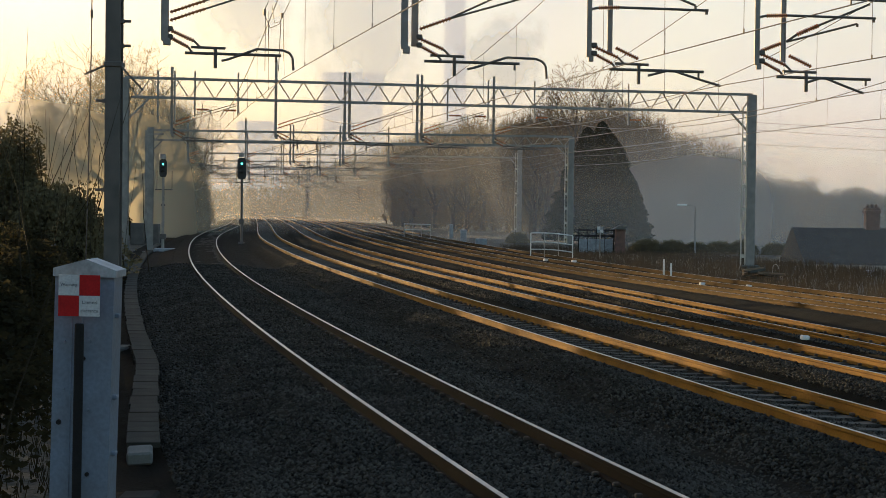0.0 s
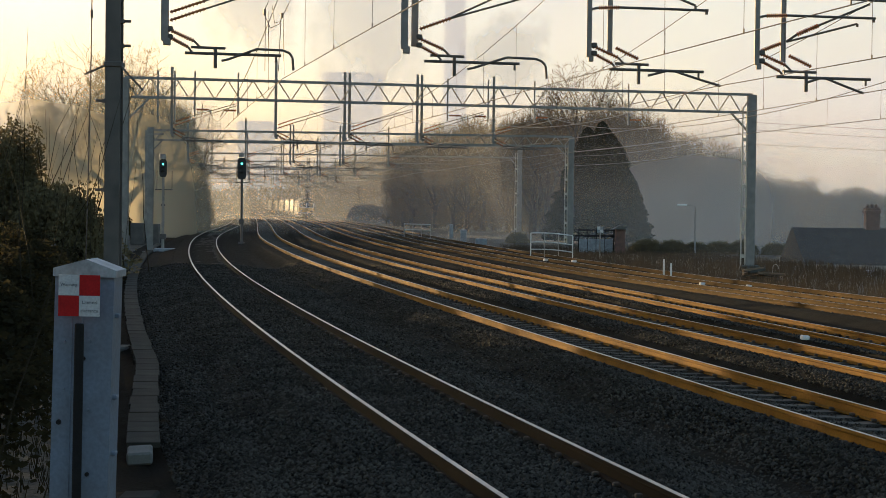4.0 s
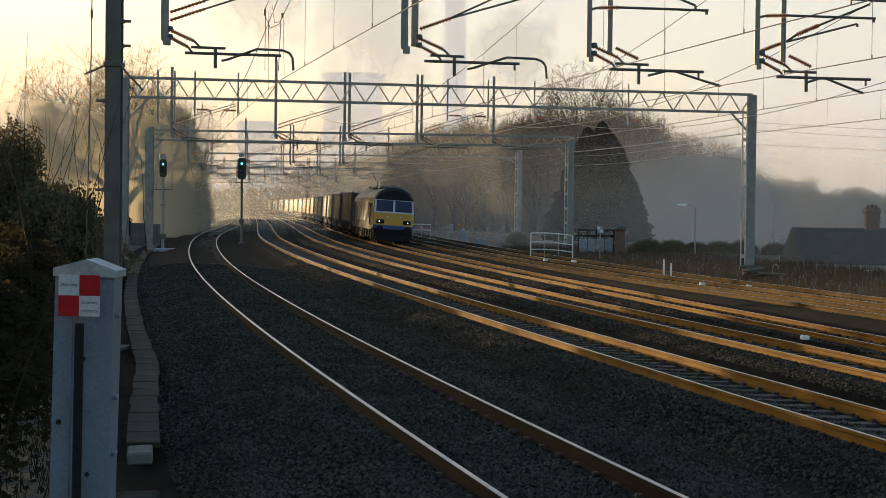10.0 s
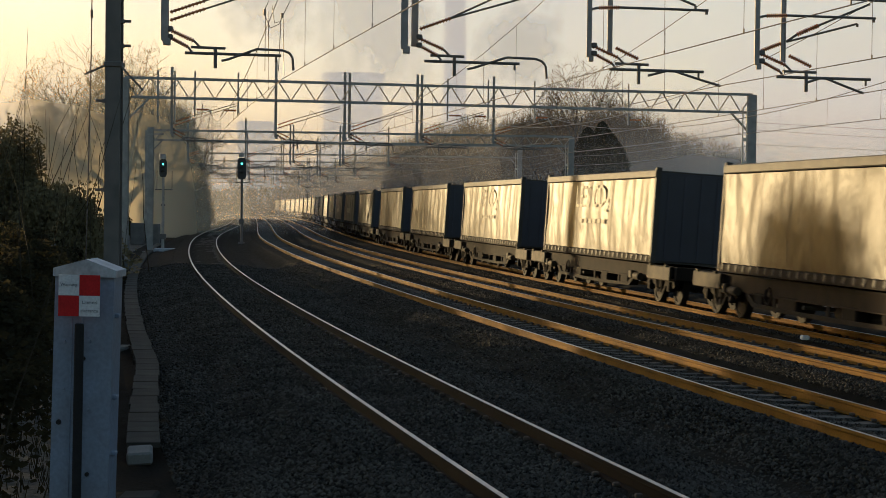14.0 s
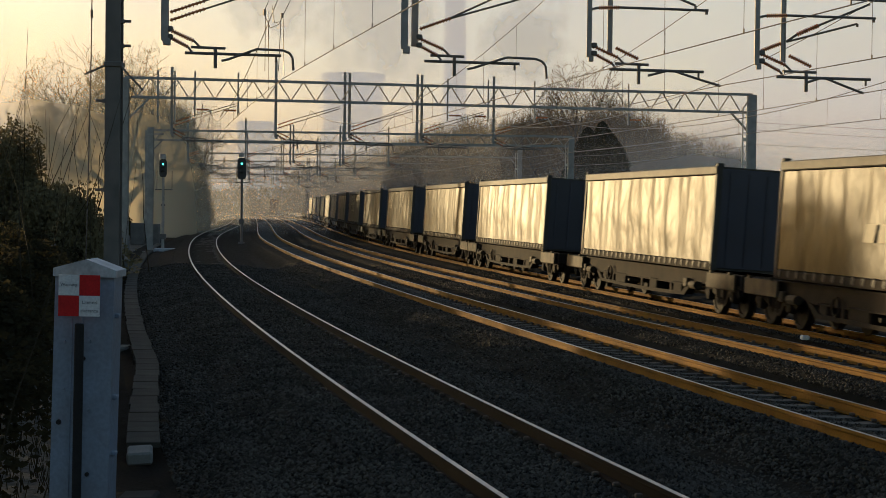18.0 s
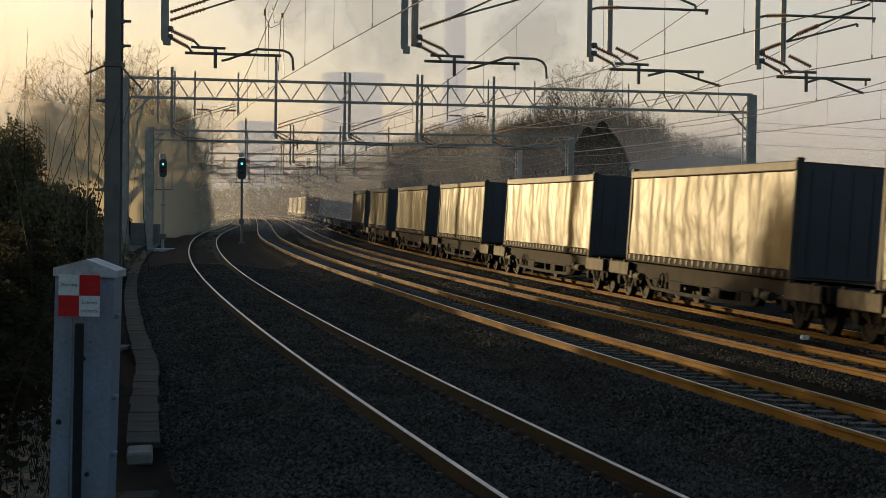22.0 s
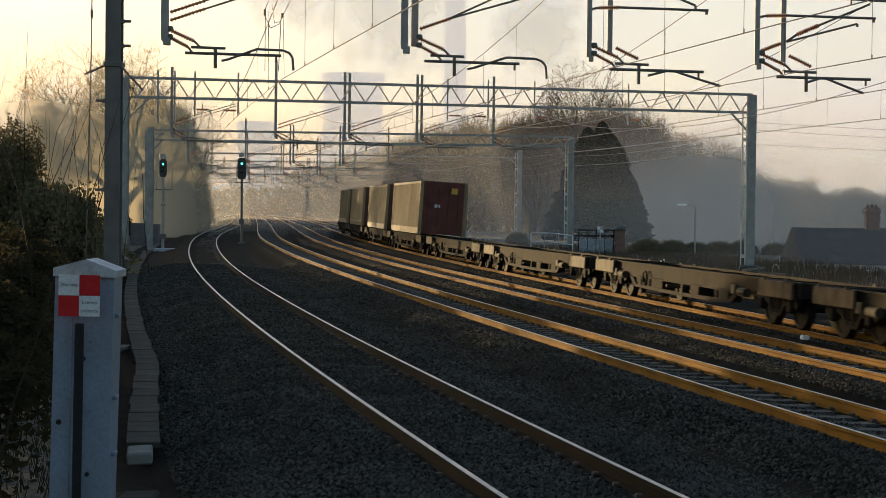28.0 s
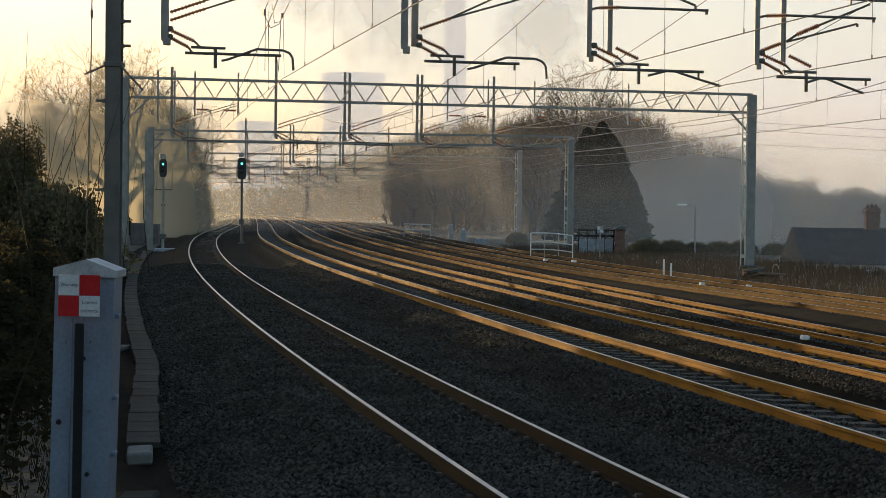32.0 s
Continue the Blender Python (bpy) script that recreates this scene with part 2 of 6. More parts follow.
# ---- building blocks ----
class Geo:
    """Collects corners and faces of one mesh, with a material slot for each face."""

    def __init__(self):
        self.v, self.f, self.s = [], [], []

    def add(self, verts, faces, slot=0):
        k = len(self.v)
        self.v += [tuple(p) for p in verts]
        self.f += [tuple(i + k for i in q) for q in faces]
        self.s += [slot] * len(faces)
        return self

    def box(self, c, size, m=None, bevel=0.0, slot=0):
        hx, hy, hz = (d / 2 for d in size)
        b = min(bevel, hx * 0.9, hy * 0.9, hz * 0.9)
        if b <= 0:
            p = [Vector((x * hx, y * hy, z * hz)) for z in (-1, 1) for x, y in ((-1, -1), (1, -1), (1, 1), (-1, 1))]
            q = [(3, 2, 1, 0), (4, 5, 6, 7), (0, 1, 5, 4), (1, 2, 6, 5), (2, 3, 7, 6), (3, 0, 4, 7)]
        else:
            bm = bmesh.new()
            bmesh.ops.create_cube(bm, size=1.0)
            for w in bm.verts:
                w.co = (w.co.x * hx * 2, w.co.y * hy * 2, w.co.z * hz * 2)
            bmesh.ops.bevel(bm, geom=bm.edges[:], offset=b, segments=1, affect="EDGES")
            bm.verts.index_update()
            p = [w.co.copy() for w in bm.verts]
            q = [tuple(w.index for w in g.verts) for g in bm.faces]
            bm.free()
        if m is not None:
            p = [m @ w for w in p]
        c = Vector(c)
        return self.add([w + c for w in p], q, slot)

    def tube(self, a, b, ra, rb=None, n=6, slot=0, caps=True):
        a, b = Vector(a), Vector(b)
        rb = ra if rb is None else rb
        d = b - a
        if d.length < 1e-6:
            return self
        q = d.to_track_quat("Z", "Y")
        ring = [q @ Vector((math.cos(2 * math.pi * i / n), math.sin(2 * math.pi * i / n), 0)) for i in range(n)]
        faces = [(i, (i + 1) % n, n + (i + 1) % n, n + i) for i in range(n)]
        if caps:
            faces += [tuple(range(n - 1, -1, -1)), tuple(range(n, 2 * n))]
        return self.add([a + r * ra for r in ring] + [b + r * rb for r in ring], faces, slot)

    def lathe(self, profile, n=20, slot=0):
        """A body turned about the x axis from (x, radius) points."""
        k, m = len(self.v), len(profile)
        for i in range(n):
            c, d = math.cos(2 * math.pi * i / n), math.sin(2 * math.pi * i / n)
            self.v += [(x, r * c, r * d) for x, r in profile]
        for i in range(n):
            j = (i + 1) % n
            for q in range(m - 1):
                self.f.append((k + i * m + q, k + i * m + q + 1, k + j * m + q + 1, k + j * m + q))
                self.s.append(slot)
        return self

    def cable(self, pts, r, n=4, slot=0):
        """A thin cable in one piece through points that run away from the camera."""
        ring = [(math.cos(2 * math.pi * i / n) * r, math.sin(2 * math.pi * i / n) * r) for i in range(n)]
        return self.sweep(ring, [Matrix.Translation(p) for p in pts], slot)

    def path(self, pts, r, n=6, slot=0):
        for a, b in zip(pts, pts[1:]):
            self.tube(a, b, r, n=n, slot=slot)
        return self

    def sweep(self, profile, frames, slot=0, slots=None, close=True, caps=True):
        """profile: (x, z) points; frames: Matrix list along a way, the profile lying in their x-z plane."""
        n = len(profile)
        pts = [m @ Vector((x, 0, z)) for m in frames for x, z in profile]
        k = len(self.v)
        self.v += [tuple(p) for p in pts]
        last = n if close else n - 1
        for j in range(len(frames) - 1):
            for i in range(last):
                a, b = j * n + i, j * n + (i + 1) % n
                self.f.append((k + a, k + b, k + b + n, k + a + n))
                self.s.append(slots[i] if slots else slot)
        if caps and close:
            self.f += [tuple(k + i for i in range(n - 1, -1, -1)), tuple(k + (len(frames) - 1) * n + i for i in range(n))]
            self.s += [slot, slot]
        return self

    def grid(self, rows, slot=0):
        k, n = len(self.v), len(rows[0])
        for r in rows:
            self.v += [tuple(p) for p in r]
        for j in range(len(rows) - 1):
            for i in range(n - 1):
                a = k + j * n + i
                self.f.append((a, a + 1, a + n + 1, a + n))
                self.s.append(slot)
        return self

    def mesh(self, name, *mats, smooth=False):
        me = bpy.data.meshes.new(name)
        me.from_pydata(self.v, [], self.f)
        for m in mats:
            me.materials.append(m)
        if len(mats) > 1:
            me.polygons.foreach_set("material_index", self.s)
        if smooth:
            me.polygons.foreach_set("use_smooth", [True] * len(self.f))
        me.update()
        return me


def part(name, geo, mats, parent=None, label="", m=None, smooth=False):
    """One mesh object under a thing or a part; at top level if there is no parent."""
    mats = mats if isinstance(mats, (tuple, list)) else (mats,)
    me = geo.mesh(name, *mats, smooth=smooth) if isinstance(geo, Geo) else geo
    ob = new(name, me)
    if parent:
        ob.parent = parent
    if m is not None:
        ob.matrix_local = m
    if label:
        ob["label"] = label
    return ob


def thing(name, label, category, m=None, group="", kind=""):
    ob = tagged(new(name), label, category, group, kind)
    if m is not None:
        ob.matrix_world = m
    return ob


# ---- plan of the tracks: centre lines as x over y ----
class Line:
    def __init__(self, knots, z, cant):
        xs, ys = np.array([k[0] for k in knots], float), np.array([k[1] for k in knots], float)
        n, h = len(xs), np.diff(xs)
        a, b = np.zeros((n, n)), np.zeros(n)
        a[0, 0] = a[-1, -1] = 1
        for i in range(1, n - 1):
            a[i, i - 1], a[i, i], a[i, i + 1] = h[i - 1], 2 * (h[i - 1] + h[i]), h[i]
            b[i] = 6 * ((ys[i + 1] - ys[i]) / h[i] - (ys[i] - ys[i - 1]) / h[i - 1])
        self.xs, self.ys, self.h, self.m = xs, ys, h, np.linalg.solve(a, b)
        self.z, self.cant = z, cant
        self.Y = np.arange(-700.0, 1250.0, 0.5)
        self.X = self.at(self.Y)
        self.S = np.concatenate([[0], np.cumsum(np.hypot(np.diff(self.X), np.diff(self.Y)))])
        self.S -= np.interp(0, self.Y, self.S)

    def at(self, y):
        y = np.asarray(y, float)
        yc = np.clip(y, self.xs[0], self.xs[-1])
        i = np.clip(np.searchsorted(self.xs, yc) - 1, 0, len(self.xs) - 2)
        a, c, h = self.xs[i + 1] - yc, yc - self.xs[i], self.h[i]
        v = (self.m[i] * a ** 3 + self.m[i + 1] * c ** 3) / (6 * h) + (self.ys[i] / h - self.m[i] * h / 6) * a + (self.ys[i + 1] / h - self.m[i + 1] * h / 6) * c
        s0 = (self.ys[1] - self.ys[0]) / self.h[0]
        s1 = (self.ys[-1] - self.ys[-2]) / self.h[-1]
        return v + np.where(y < self.xs[0], (y - self.xs[0]) * s0, 0) + np.where(y > self.xs[-1], (y - self.xs[-1]) * s1, 0)

    def pose_y(self, y, lean=True):
        dx = float(self.at(y + 0.5) - self.at(y - 0.5))
        m = Matrix.Translation((float(self.at(y)), y, self.z)) @ Matrix.Rotation(-math.atan(dx), 4, "Z")
        return m @ Matrix.Rotation(math.atan(self.cant / 1.505), 4, "Y") if lean else m

    def pose_s(self, s):
        return self.pose_y(float(np.interp(s, self.S, self.Y)))


K2 = [(-60, 20.9), (-30, 14.9), (0, 8.95), (15, 6.0), (30, 3.15), (45, 0.42), (60, -2.18), (80, -5.45), (100, -8.4), (125, -11.75), (150, -14.6), (180, -17.7), (214, -21.2), (245, -24.5), (325, -33.3), (373, -39.9), (437, -50.7), (520, -65.9), (700, -104)]
K4 = [(-60, 26.1), (-30, 20.4), (0, 14.7), (15, 12.05), (32, 9.17), (46.6, 6.85), (54, 5.67), (68, 3.4), (84, 1.12), (100, -1.1), (116, -3.15), (132, -5.05), (148, -6.85), (180, -10.1), (212, -13.2), (245, -16.4), (325, -25.4), (373, -32), (437, -42.8), (520, -58), (700, -96), (900, -140)]
T2 = Line(K2, -0.03, 0.09)


def beside(steps, z, cant):
    ys = (-60, -30, 0, 15, 30, 45, 60, 80, 100, 125, 150, 180, 214, 245, 325, 373, 437, 520, 700)
    return Line([(y, float(T2.at(y)) + float(np.interp(y, [s[0] for s in steps], [s[1] for s in steps]))) for y in ys], z, cant)


T1 = beside([(0, -4.55), (15, -4.8), (30, -5.02), (45, -5.12), (60, -5.13), (80, -5.0), (100, -4.85), (125, -4.6), (150, -4.3), (180, -3.8), (214, -3.45), (300, -3.4)], 0.0, 0.02)
T3 = beside([(0, 3.6), (40, 3.55), (90, 3.6), (214, 3.85)], -0.10, 0.09)
T4 = Line(K4, -0.17, 0.09)
T5 = beside([(0, 11.6), (45, 11.1), (58, 10.7), (80, 10.35), (120, 10.6), (214, 11.0)], -0.20, 0.05)
T6 = beside([(0, 14.4), (50, 13.55), (70, 13.1), (120, 13.4), (214, 14.2)], -0.20, 0.0)
TRACKS = [T1, T2, T3, T4, T5, T6]


def bed_heights(x, y):
    """Heights of the ballast beside and between the tracks along one cross line."""
    cs, zs = np.array([float(t.at(y)) for t in TRACKS]), np.array([t.z for t in TRACKS])
    lean = np.array([t.cant / 1.505 for t in TRACKS])
    off = np.abs(cs[:, None] - x[None])
    k, d = off.argmin(0), off.min(0)
    fall = np.clip((d - 1.45) / 0.75, 0, 1)
    z = np.interp(x, cs, zs) - np.where(d < 0.66, np.where(x < cs[0] + 2, 0.163, 0.186), 0.138) - 0.17 * fall - (x - cs[k]) * lean[k] * (1 - fall)
    return z - 0.25 * np.clip(np.maximum(cs[0] - 2.6 - x, x - cs[-1] - 2.0) / 0.8, 0, 1)


def bed_height(x, y):
    return float(bed_heights(np.array([float(x)]), y)[0])


# ---- ground ----
def build_ground():
    g = Geo()
    ys = [-800, -300, -100, -30, 0, 20, 40, 60, 80, 100, 120, 140, 160, 180, 200, 230, 260, 300, 350, 400, 500, 700, 1000, 1500, 2500, 4200]
    xs = [-3000, -1200, -500, -200, -120, -80, -60, -45, -35, -28, -22, -17, -13, -9, -5, 0, 5, 9, 12, 15, 18, 22, 27, 34, 45, 60, 80, 120, 200, 500, 1200, 3000]
    rows = []
    for y in ys:
        yy = min(max(y, -60), 520)
        lo, hi = float(T1.at(yy)), float(T6.at(yy))
        row = []
        for x in xs:
            px = x + (lo + hi) / 2
            right = max(0.0, px - hi - 6)
            z = -0.62 + 0.25 * noise.noise((px * 0.07, y * 0.05, 0)) * min(1, max(0.0, max(lo - 5 - px, px - hi - 4)) / 6)
            if 3 < px - hi < 10:
                z += 0.12
            row.append((px, y, z - min(0.5, right * 0.01)))
        rows.append(row)
    g.grid(rows)
    ob = part("ground", g, M_EARTH, smooth=True)
    tagged(ob, "rough dry brown grass and earth beside the railway", "ground", kind="structure")


def build_bed():
    g = Geo()
    rows = []
    y = -45.0
    while y < 640:
        lo, hi = float(T1.at(y)), float(T6.at(y))
        us = np.concatenate([[-4.2, -3.4, -3.0], np.linspace(-2.6, hi - lo + 2.0, 120), [hi - lo + 2.4, hi - lo + 2.9]])
        rows.append([(lo + u, y, z + 0.025 * noise.noise((u * 1.7, y * 1.3, 2.0)) + 0.012 * noise.noise((u * 6, y * 5, 7.0))) for u, z in zip(us, bed_heights(lo + us, y))])
        y += 0.5 if y < 60 else (1.5 if y < 130 else 5.0)
    g.grid(rows)
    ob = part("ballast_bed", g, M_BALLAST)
    tagged(ob, "dark grey crushed stone ballast bed under the tracks", "ballast", kind="structure")


def build_stones():
    """Loose stones on the bed where the camera is near, thicker towards it."""
    rnd = np.random.default_rng(5)
    tri = np.array([(0, 2, 4), (2, 1, 4), (1, 3, 4), (3, 0, 4), (2, 0, 5), (1, 2, 5), (3, 1, 5), (0, 3, 5)])
    corner = np.array([(1, 0, 0), (-1, 0, 0), (0, 1, 0), (0, -1, 0), (0, 0, 1), (0, 0, -1)], float)
    count = 230000
    y = 13.0 + 62.0 * rnd.random(count) ** 1.9
    cs = np.array([np.interp(y, t.Y, t.X) for t in TRACKS])
    left, right = np.maximum(cs[0] - 3.2, -0.27 * y - 1), np.minimum(cs[3] + 1.6, 0.27 * y + 1.5)
    x = left + (right - left) * rnd.random(count)
    off = np.abs(cs - x)
    k, d = off.argmin(0), off.min(0)
    keep = np.abs(d - 0.7525) > 0.09
    x, y, cs, k, d = x[keep], y[keep], cs[:, keep], k[keep], d[keep]
    count = len(x)
    rows = np.arange(count)
    zs, lean = np.array([t.z for t in TRACKS]), np.array([t.cant / 1.505 for t in TRACKS])
    lo = np.clip((cs < x).sum(0) - 1, 0, 4)
    f = np.clip((x - cs[lo, rows]) / (cs[lo + 1, rows] - cs[lo, rows]), 0, 1)
    base = zs[lo] + f * (zs[lo + 1] - zs[lo])
    fall = np.clip((d - 1.45) / 0.75, 0, 1)
    z = base - np.where(d < 0.66, np.where(x < cs[0] + 2, 0.163, 0.186), 0.138) - 0.17 * fall - (x - cs[k, rows]) * lean[k] * (1 - fall) - 0.25 * np.clip((cs[0] - 2.6 - x) / 0.8, 0, 1)
    r = rnd.uniform(0.012, 0.036, count) * (0.85 + 0.006 * y)
    p = corner[None] * rnd.uniform(0.6, 1.15, (count, 6, 1)) + rnd.uniform(-0.25, 0.25, (count, 6, 3))
    p *= r[:, None, None]
    a = rnd.uniform(0, 6.28, count)[:, None]
    q = np.empty_like(p)
    q[..., 0] = p[..., 0] * np.cos(a) - p[..., 1] * np.sin(a) + x[:, None]
    q[..., 1] = p[..., 0] * np.sin(a) + p[..., 1] * np.cos(a) + y[:, None]
    q[..., 2] = p[..., 2] * 0.8 + (z + r * 0.2)[:, None]
    v = q.reshape(-1, 3)
    faces = (tri[None] + 6 * rows[:, None, None]).reshape(-1)
    me = bpy.data.meshes.new("ballast_stones")
    me.vertices.add(len(v))
    me.vertices.foreach_set("co", v.ravel())
    me.loops.add(len(faces))
    me.loops.foreach_set("vertex_index", faces)
    me.polygons.add(len(faces) // 3)
    me.polygons.foreach_set("loop_start", np.arange(0, len(faces), 3))
    me.update()
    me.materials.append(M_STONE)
    tagged(new("ballast_stones", me), "loose angular grey ballast stones", "stones", kind="stuff")


# ---- tracks ----
RAIL = [(-0.070, -0.159), (-0.070, -0.148), (-0.012, -0.132), (-0.010, -0.050), (-0.036, -0.036), (-0.036, -0.006), (-0.028, 0.0),
        (0.028, 0.0), (0.036, -0.006), (0.036, -0.036), (0.010, -0.050), (0.012, -0.132), (0.070, -0.148), (0.070, -0.159)]


def build_sleeper_mesh():
    g = Geo()
    prof = [(-1.25, -0.05), (-1.25, 0.01), (-1.20, 0.03), (-0.62, 0.025), (-0.45, 0.012), (0.45, 0.012), (0.62, 0.025), (1.20, 0.03), (1.25, 0.01), (1.25, -0.05)]
    g.sweep([(x, z) for x, z in prof], [Matrix.Translation((0, -0.125, 0)), Matrix.Translation((0, 0.125, 0))])
    return g.mesh("sleeper", M_SLEEPER)


def build_track(line, name, label, y0, y1, pieces, sleepers=True, steel=None):
    tr = thing(name, label, "railway track", kind="structure")
    ys = []
    y = y0
    while y < y1:
        ys.append(y)
        y += 2.0 if y < 150 else 6.0
    for side in (-1, 1):
        g = Geo()
        frames = [line.pose_y(v) @ Matrix.Translation((side * 0.7525, 0, 0)) for v in ys]
        slots = [0] * 14
        for k in (6,):
            slots[k] = 1
        g.sweep(RAIL, frames, slots=slots)
        part("rail", g, (steel or M_RAIL, M_RAILTOP), tr, "rusty steel rail with a polished top")
    if not sleepers:
        return tr
    far, clips = Geo(), Geo()
    s, k = float(np.interp(y0, line.Y, line.S)), 0
    while s < float(np.interp(min(y1, 260), line.Y, line.S)):
        m = line.pose_s(s) @ Matrix.Translation((0, 0, -0.185))
        yy = m.translation.y
        if 12.5 < yy < 12.5 + pieces * 0.65:
            ob = part("sleeper", SLEEPER, M_SLEEPER, tr)
            ob.matrix_local = m
        elif yy > 12:
            far.add([m @ Vector(p) for p in ((-1.25, -0.12, 0.02), (1.25, -0.12, 0.02), (1.25, 0.12, 0.02), (-1.25, 0.12, 0.02), (-1.25, -0.13, -0.05), (1.25, -0.13, -0.05), (1.25, 0.13, -0.05), (-1.25, 0.13, -0.05))], [(0, 1, 2, 3), (0, 4, 5, 1), (2, 6, 7, 3), (1, 5, 6, 2), (3, 7, 4, 0)])
        if 12.5 < yy < 62:
            for side in (-1, 1):
                for w in (-1, 1):
                    c = m @ Vector((side * 0.7525 + w * 0.10, 0, 0.052))
                    clips.box(c, (0.07, 0.06, 0.045), m.to_3x3().to_4x4(), 0.012)
        s += 0.65
    tagged(part("distant_sleepers", far, M_SLEEPER, tr), kind="stuff")
    if clips.v:
        tagged(part("rail_clips", clips, M_CLIP, tr), kind="stuff")
    return tr


# ---- overhead line gantries ----
def boxes_along(g, a, b, size, slot=0):
    a, b = Vector(a), Vector(b)
    d = b - a
    q = d.to_track_quat("Z", "Y").to_matrix().to_4x4()
    g.box((a + b) / 2, (size[0], size[1], d.length), q, 0.0, slot)


def build_mast(parent, x, y, z0, z1, w, d, lattice=False, mat=None):
    mat = mat or M_GALV
    g = Geo()
    if lattice:
        for sx in (-1, 1):
            g.box((x + sx * w * 0.42, y, (z0 + z1) / 2), (0.09, 0.10, z1 - z0), None, 0.01)
        n = max(3, int((z1 - z0) / 1.0))
        for i in range(n):
            a, b = z0 + (z1 - z0) * i / n, z0 + (z1 - z0) * (i + 1) / n
            g.box((x, y, a + 0.06), (w * 0.78, 0.05, 0.10))
            s = 1 if i % 2 else -1
            boxes_along(g, (x - s * w * 0.4, y, a + 0.08), (x + s * w * 0.4, y, b), (0.05, 0.05))
    else:
        g.box((x, y - d * 0.46, (z0 + z1) / 2), (w, d * 0.08, z1 - z0), None, 0.006)
        g.box((x, y + d * 0.46, (z0 + z1) / 2), (w, d * 0.08, z1 - z0), None, 0.006)
        g.box((x, y, (z0 + z1) / 2), (w * 0.10, d * 0.9, z1 - z0))
    part("mast", g, mat, parent, "galvanised steel gantry leg")
    f = Geo()
    f.box((x, y, z0 - 0.05), (w + 0.45, d + 0.45, 0.42), None, 0.03)
    part("foundation", f, M_CONC, parent, "concrete mast foundation")


def build_truss(parent, a, b, depth, panel=1.15, boom=0.11, mat=None):
    """A flat lattice girder between two points of its top boom."""
    mat = mat or M_GALV
    a, b = Vector(a), Vector(b)
    dirn = (b - a).normalized()
    down = Vector((0, 0, -depth))
    g = Geo()
    boxes_along(g, a, b, (boom, boom))
    part("top_boom", g, mat, parent)
    g = Geo()
    boxes_along(g, a + down + dirn * 0.3, b + down - dirn * 0.3, (boom, boom))
    part("bottom_boom", g, mat, parent)
    g = Geo()
    n = max(4, round((b - a).length / panel))
    for i in range(n):
        p, q = a.lerp(b, i / n), a.lerp(b, (i + 0.5) / n)
        r = a.lerp(b, (i + 1) / n)
        boxes_along(g, p, q + down, (boom * 0.5, 0.05))
        boxes_along(g, q + down, r, (boom * 0.5, 0.05))
    part("lattice", g, mat, parent)


def insulator(g, a, b, r=0.055, slot=1, sheds=7):
    a, b = Vector(a), Vector(b)
    r, sheds = r * 0.8, sheds + 3
    g.tube(a, b, r * 0.5, n=6, slot=slot)
    for i in range(sheds):
        p = a.lerp(b, (i + 0.5) / sheds)
        w = (b - a).normalized() * 0.012
        g.tube(p - w, p + w, r, r * 0.75, n=8, slot=slot)


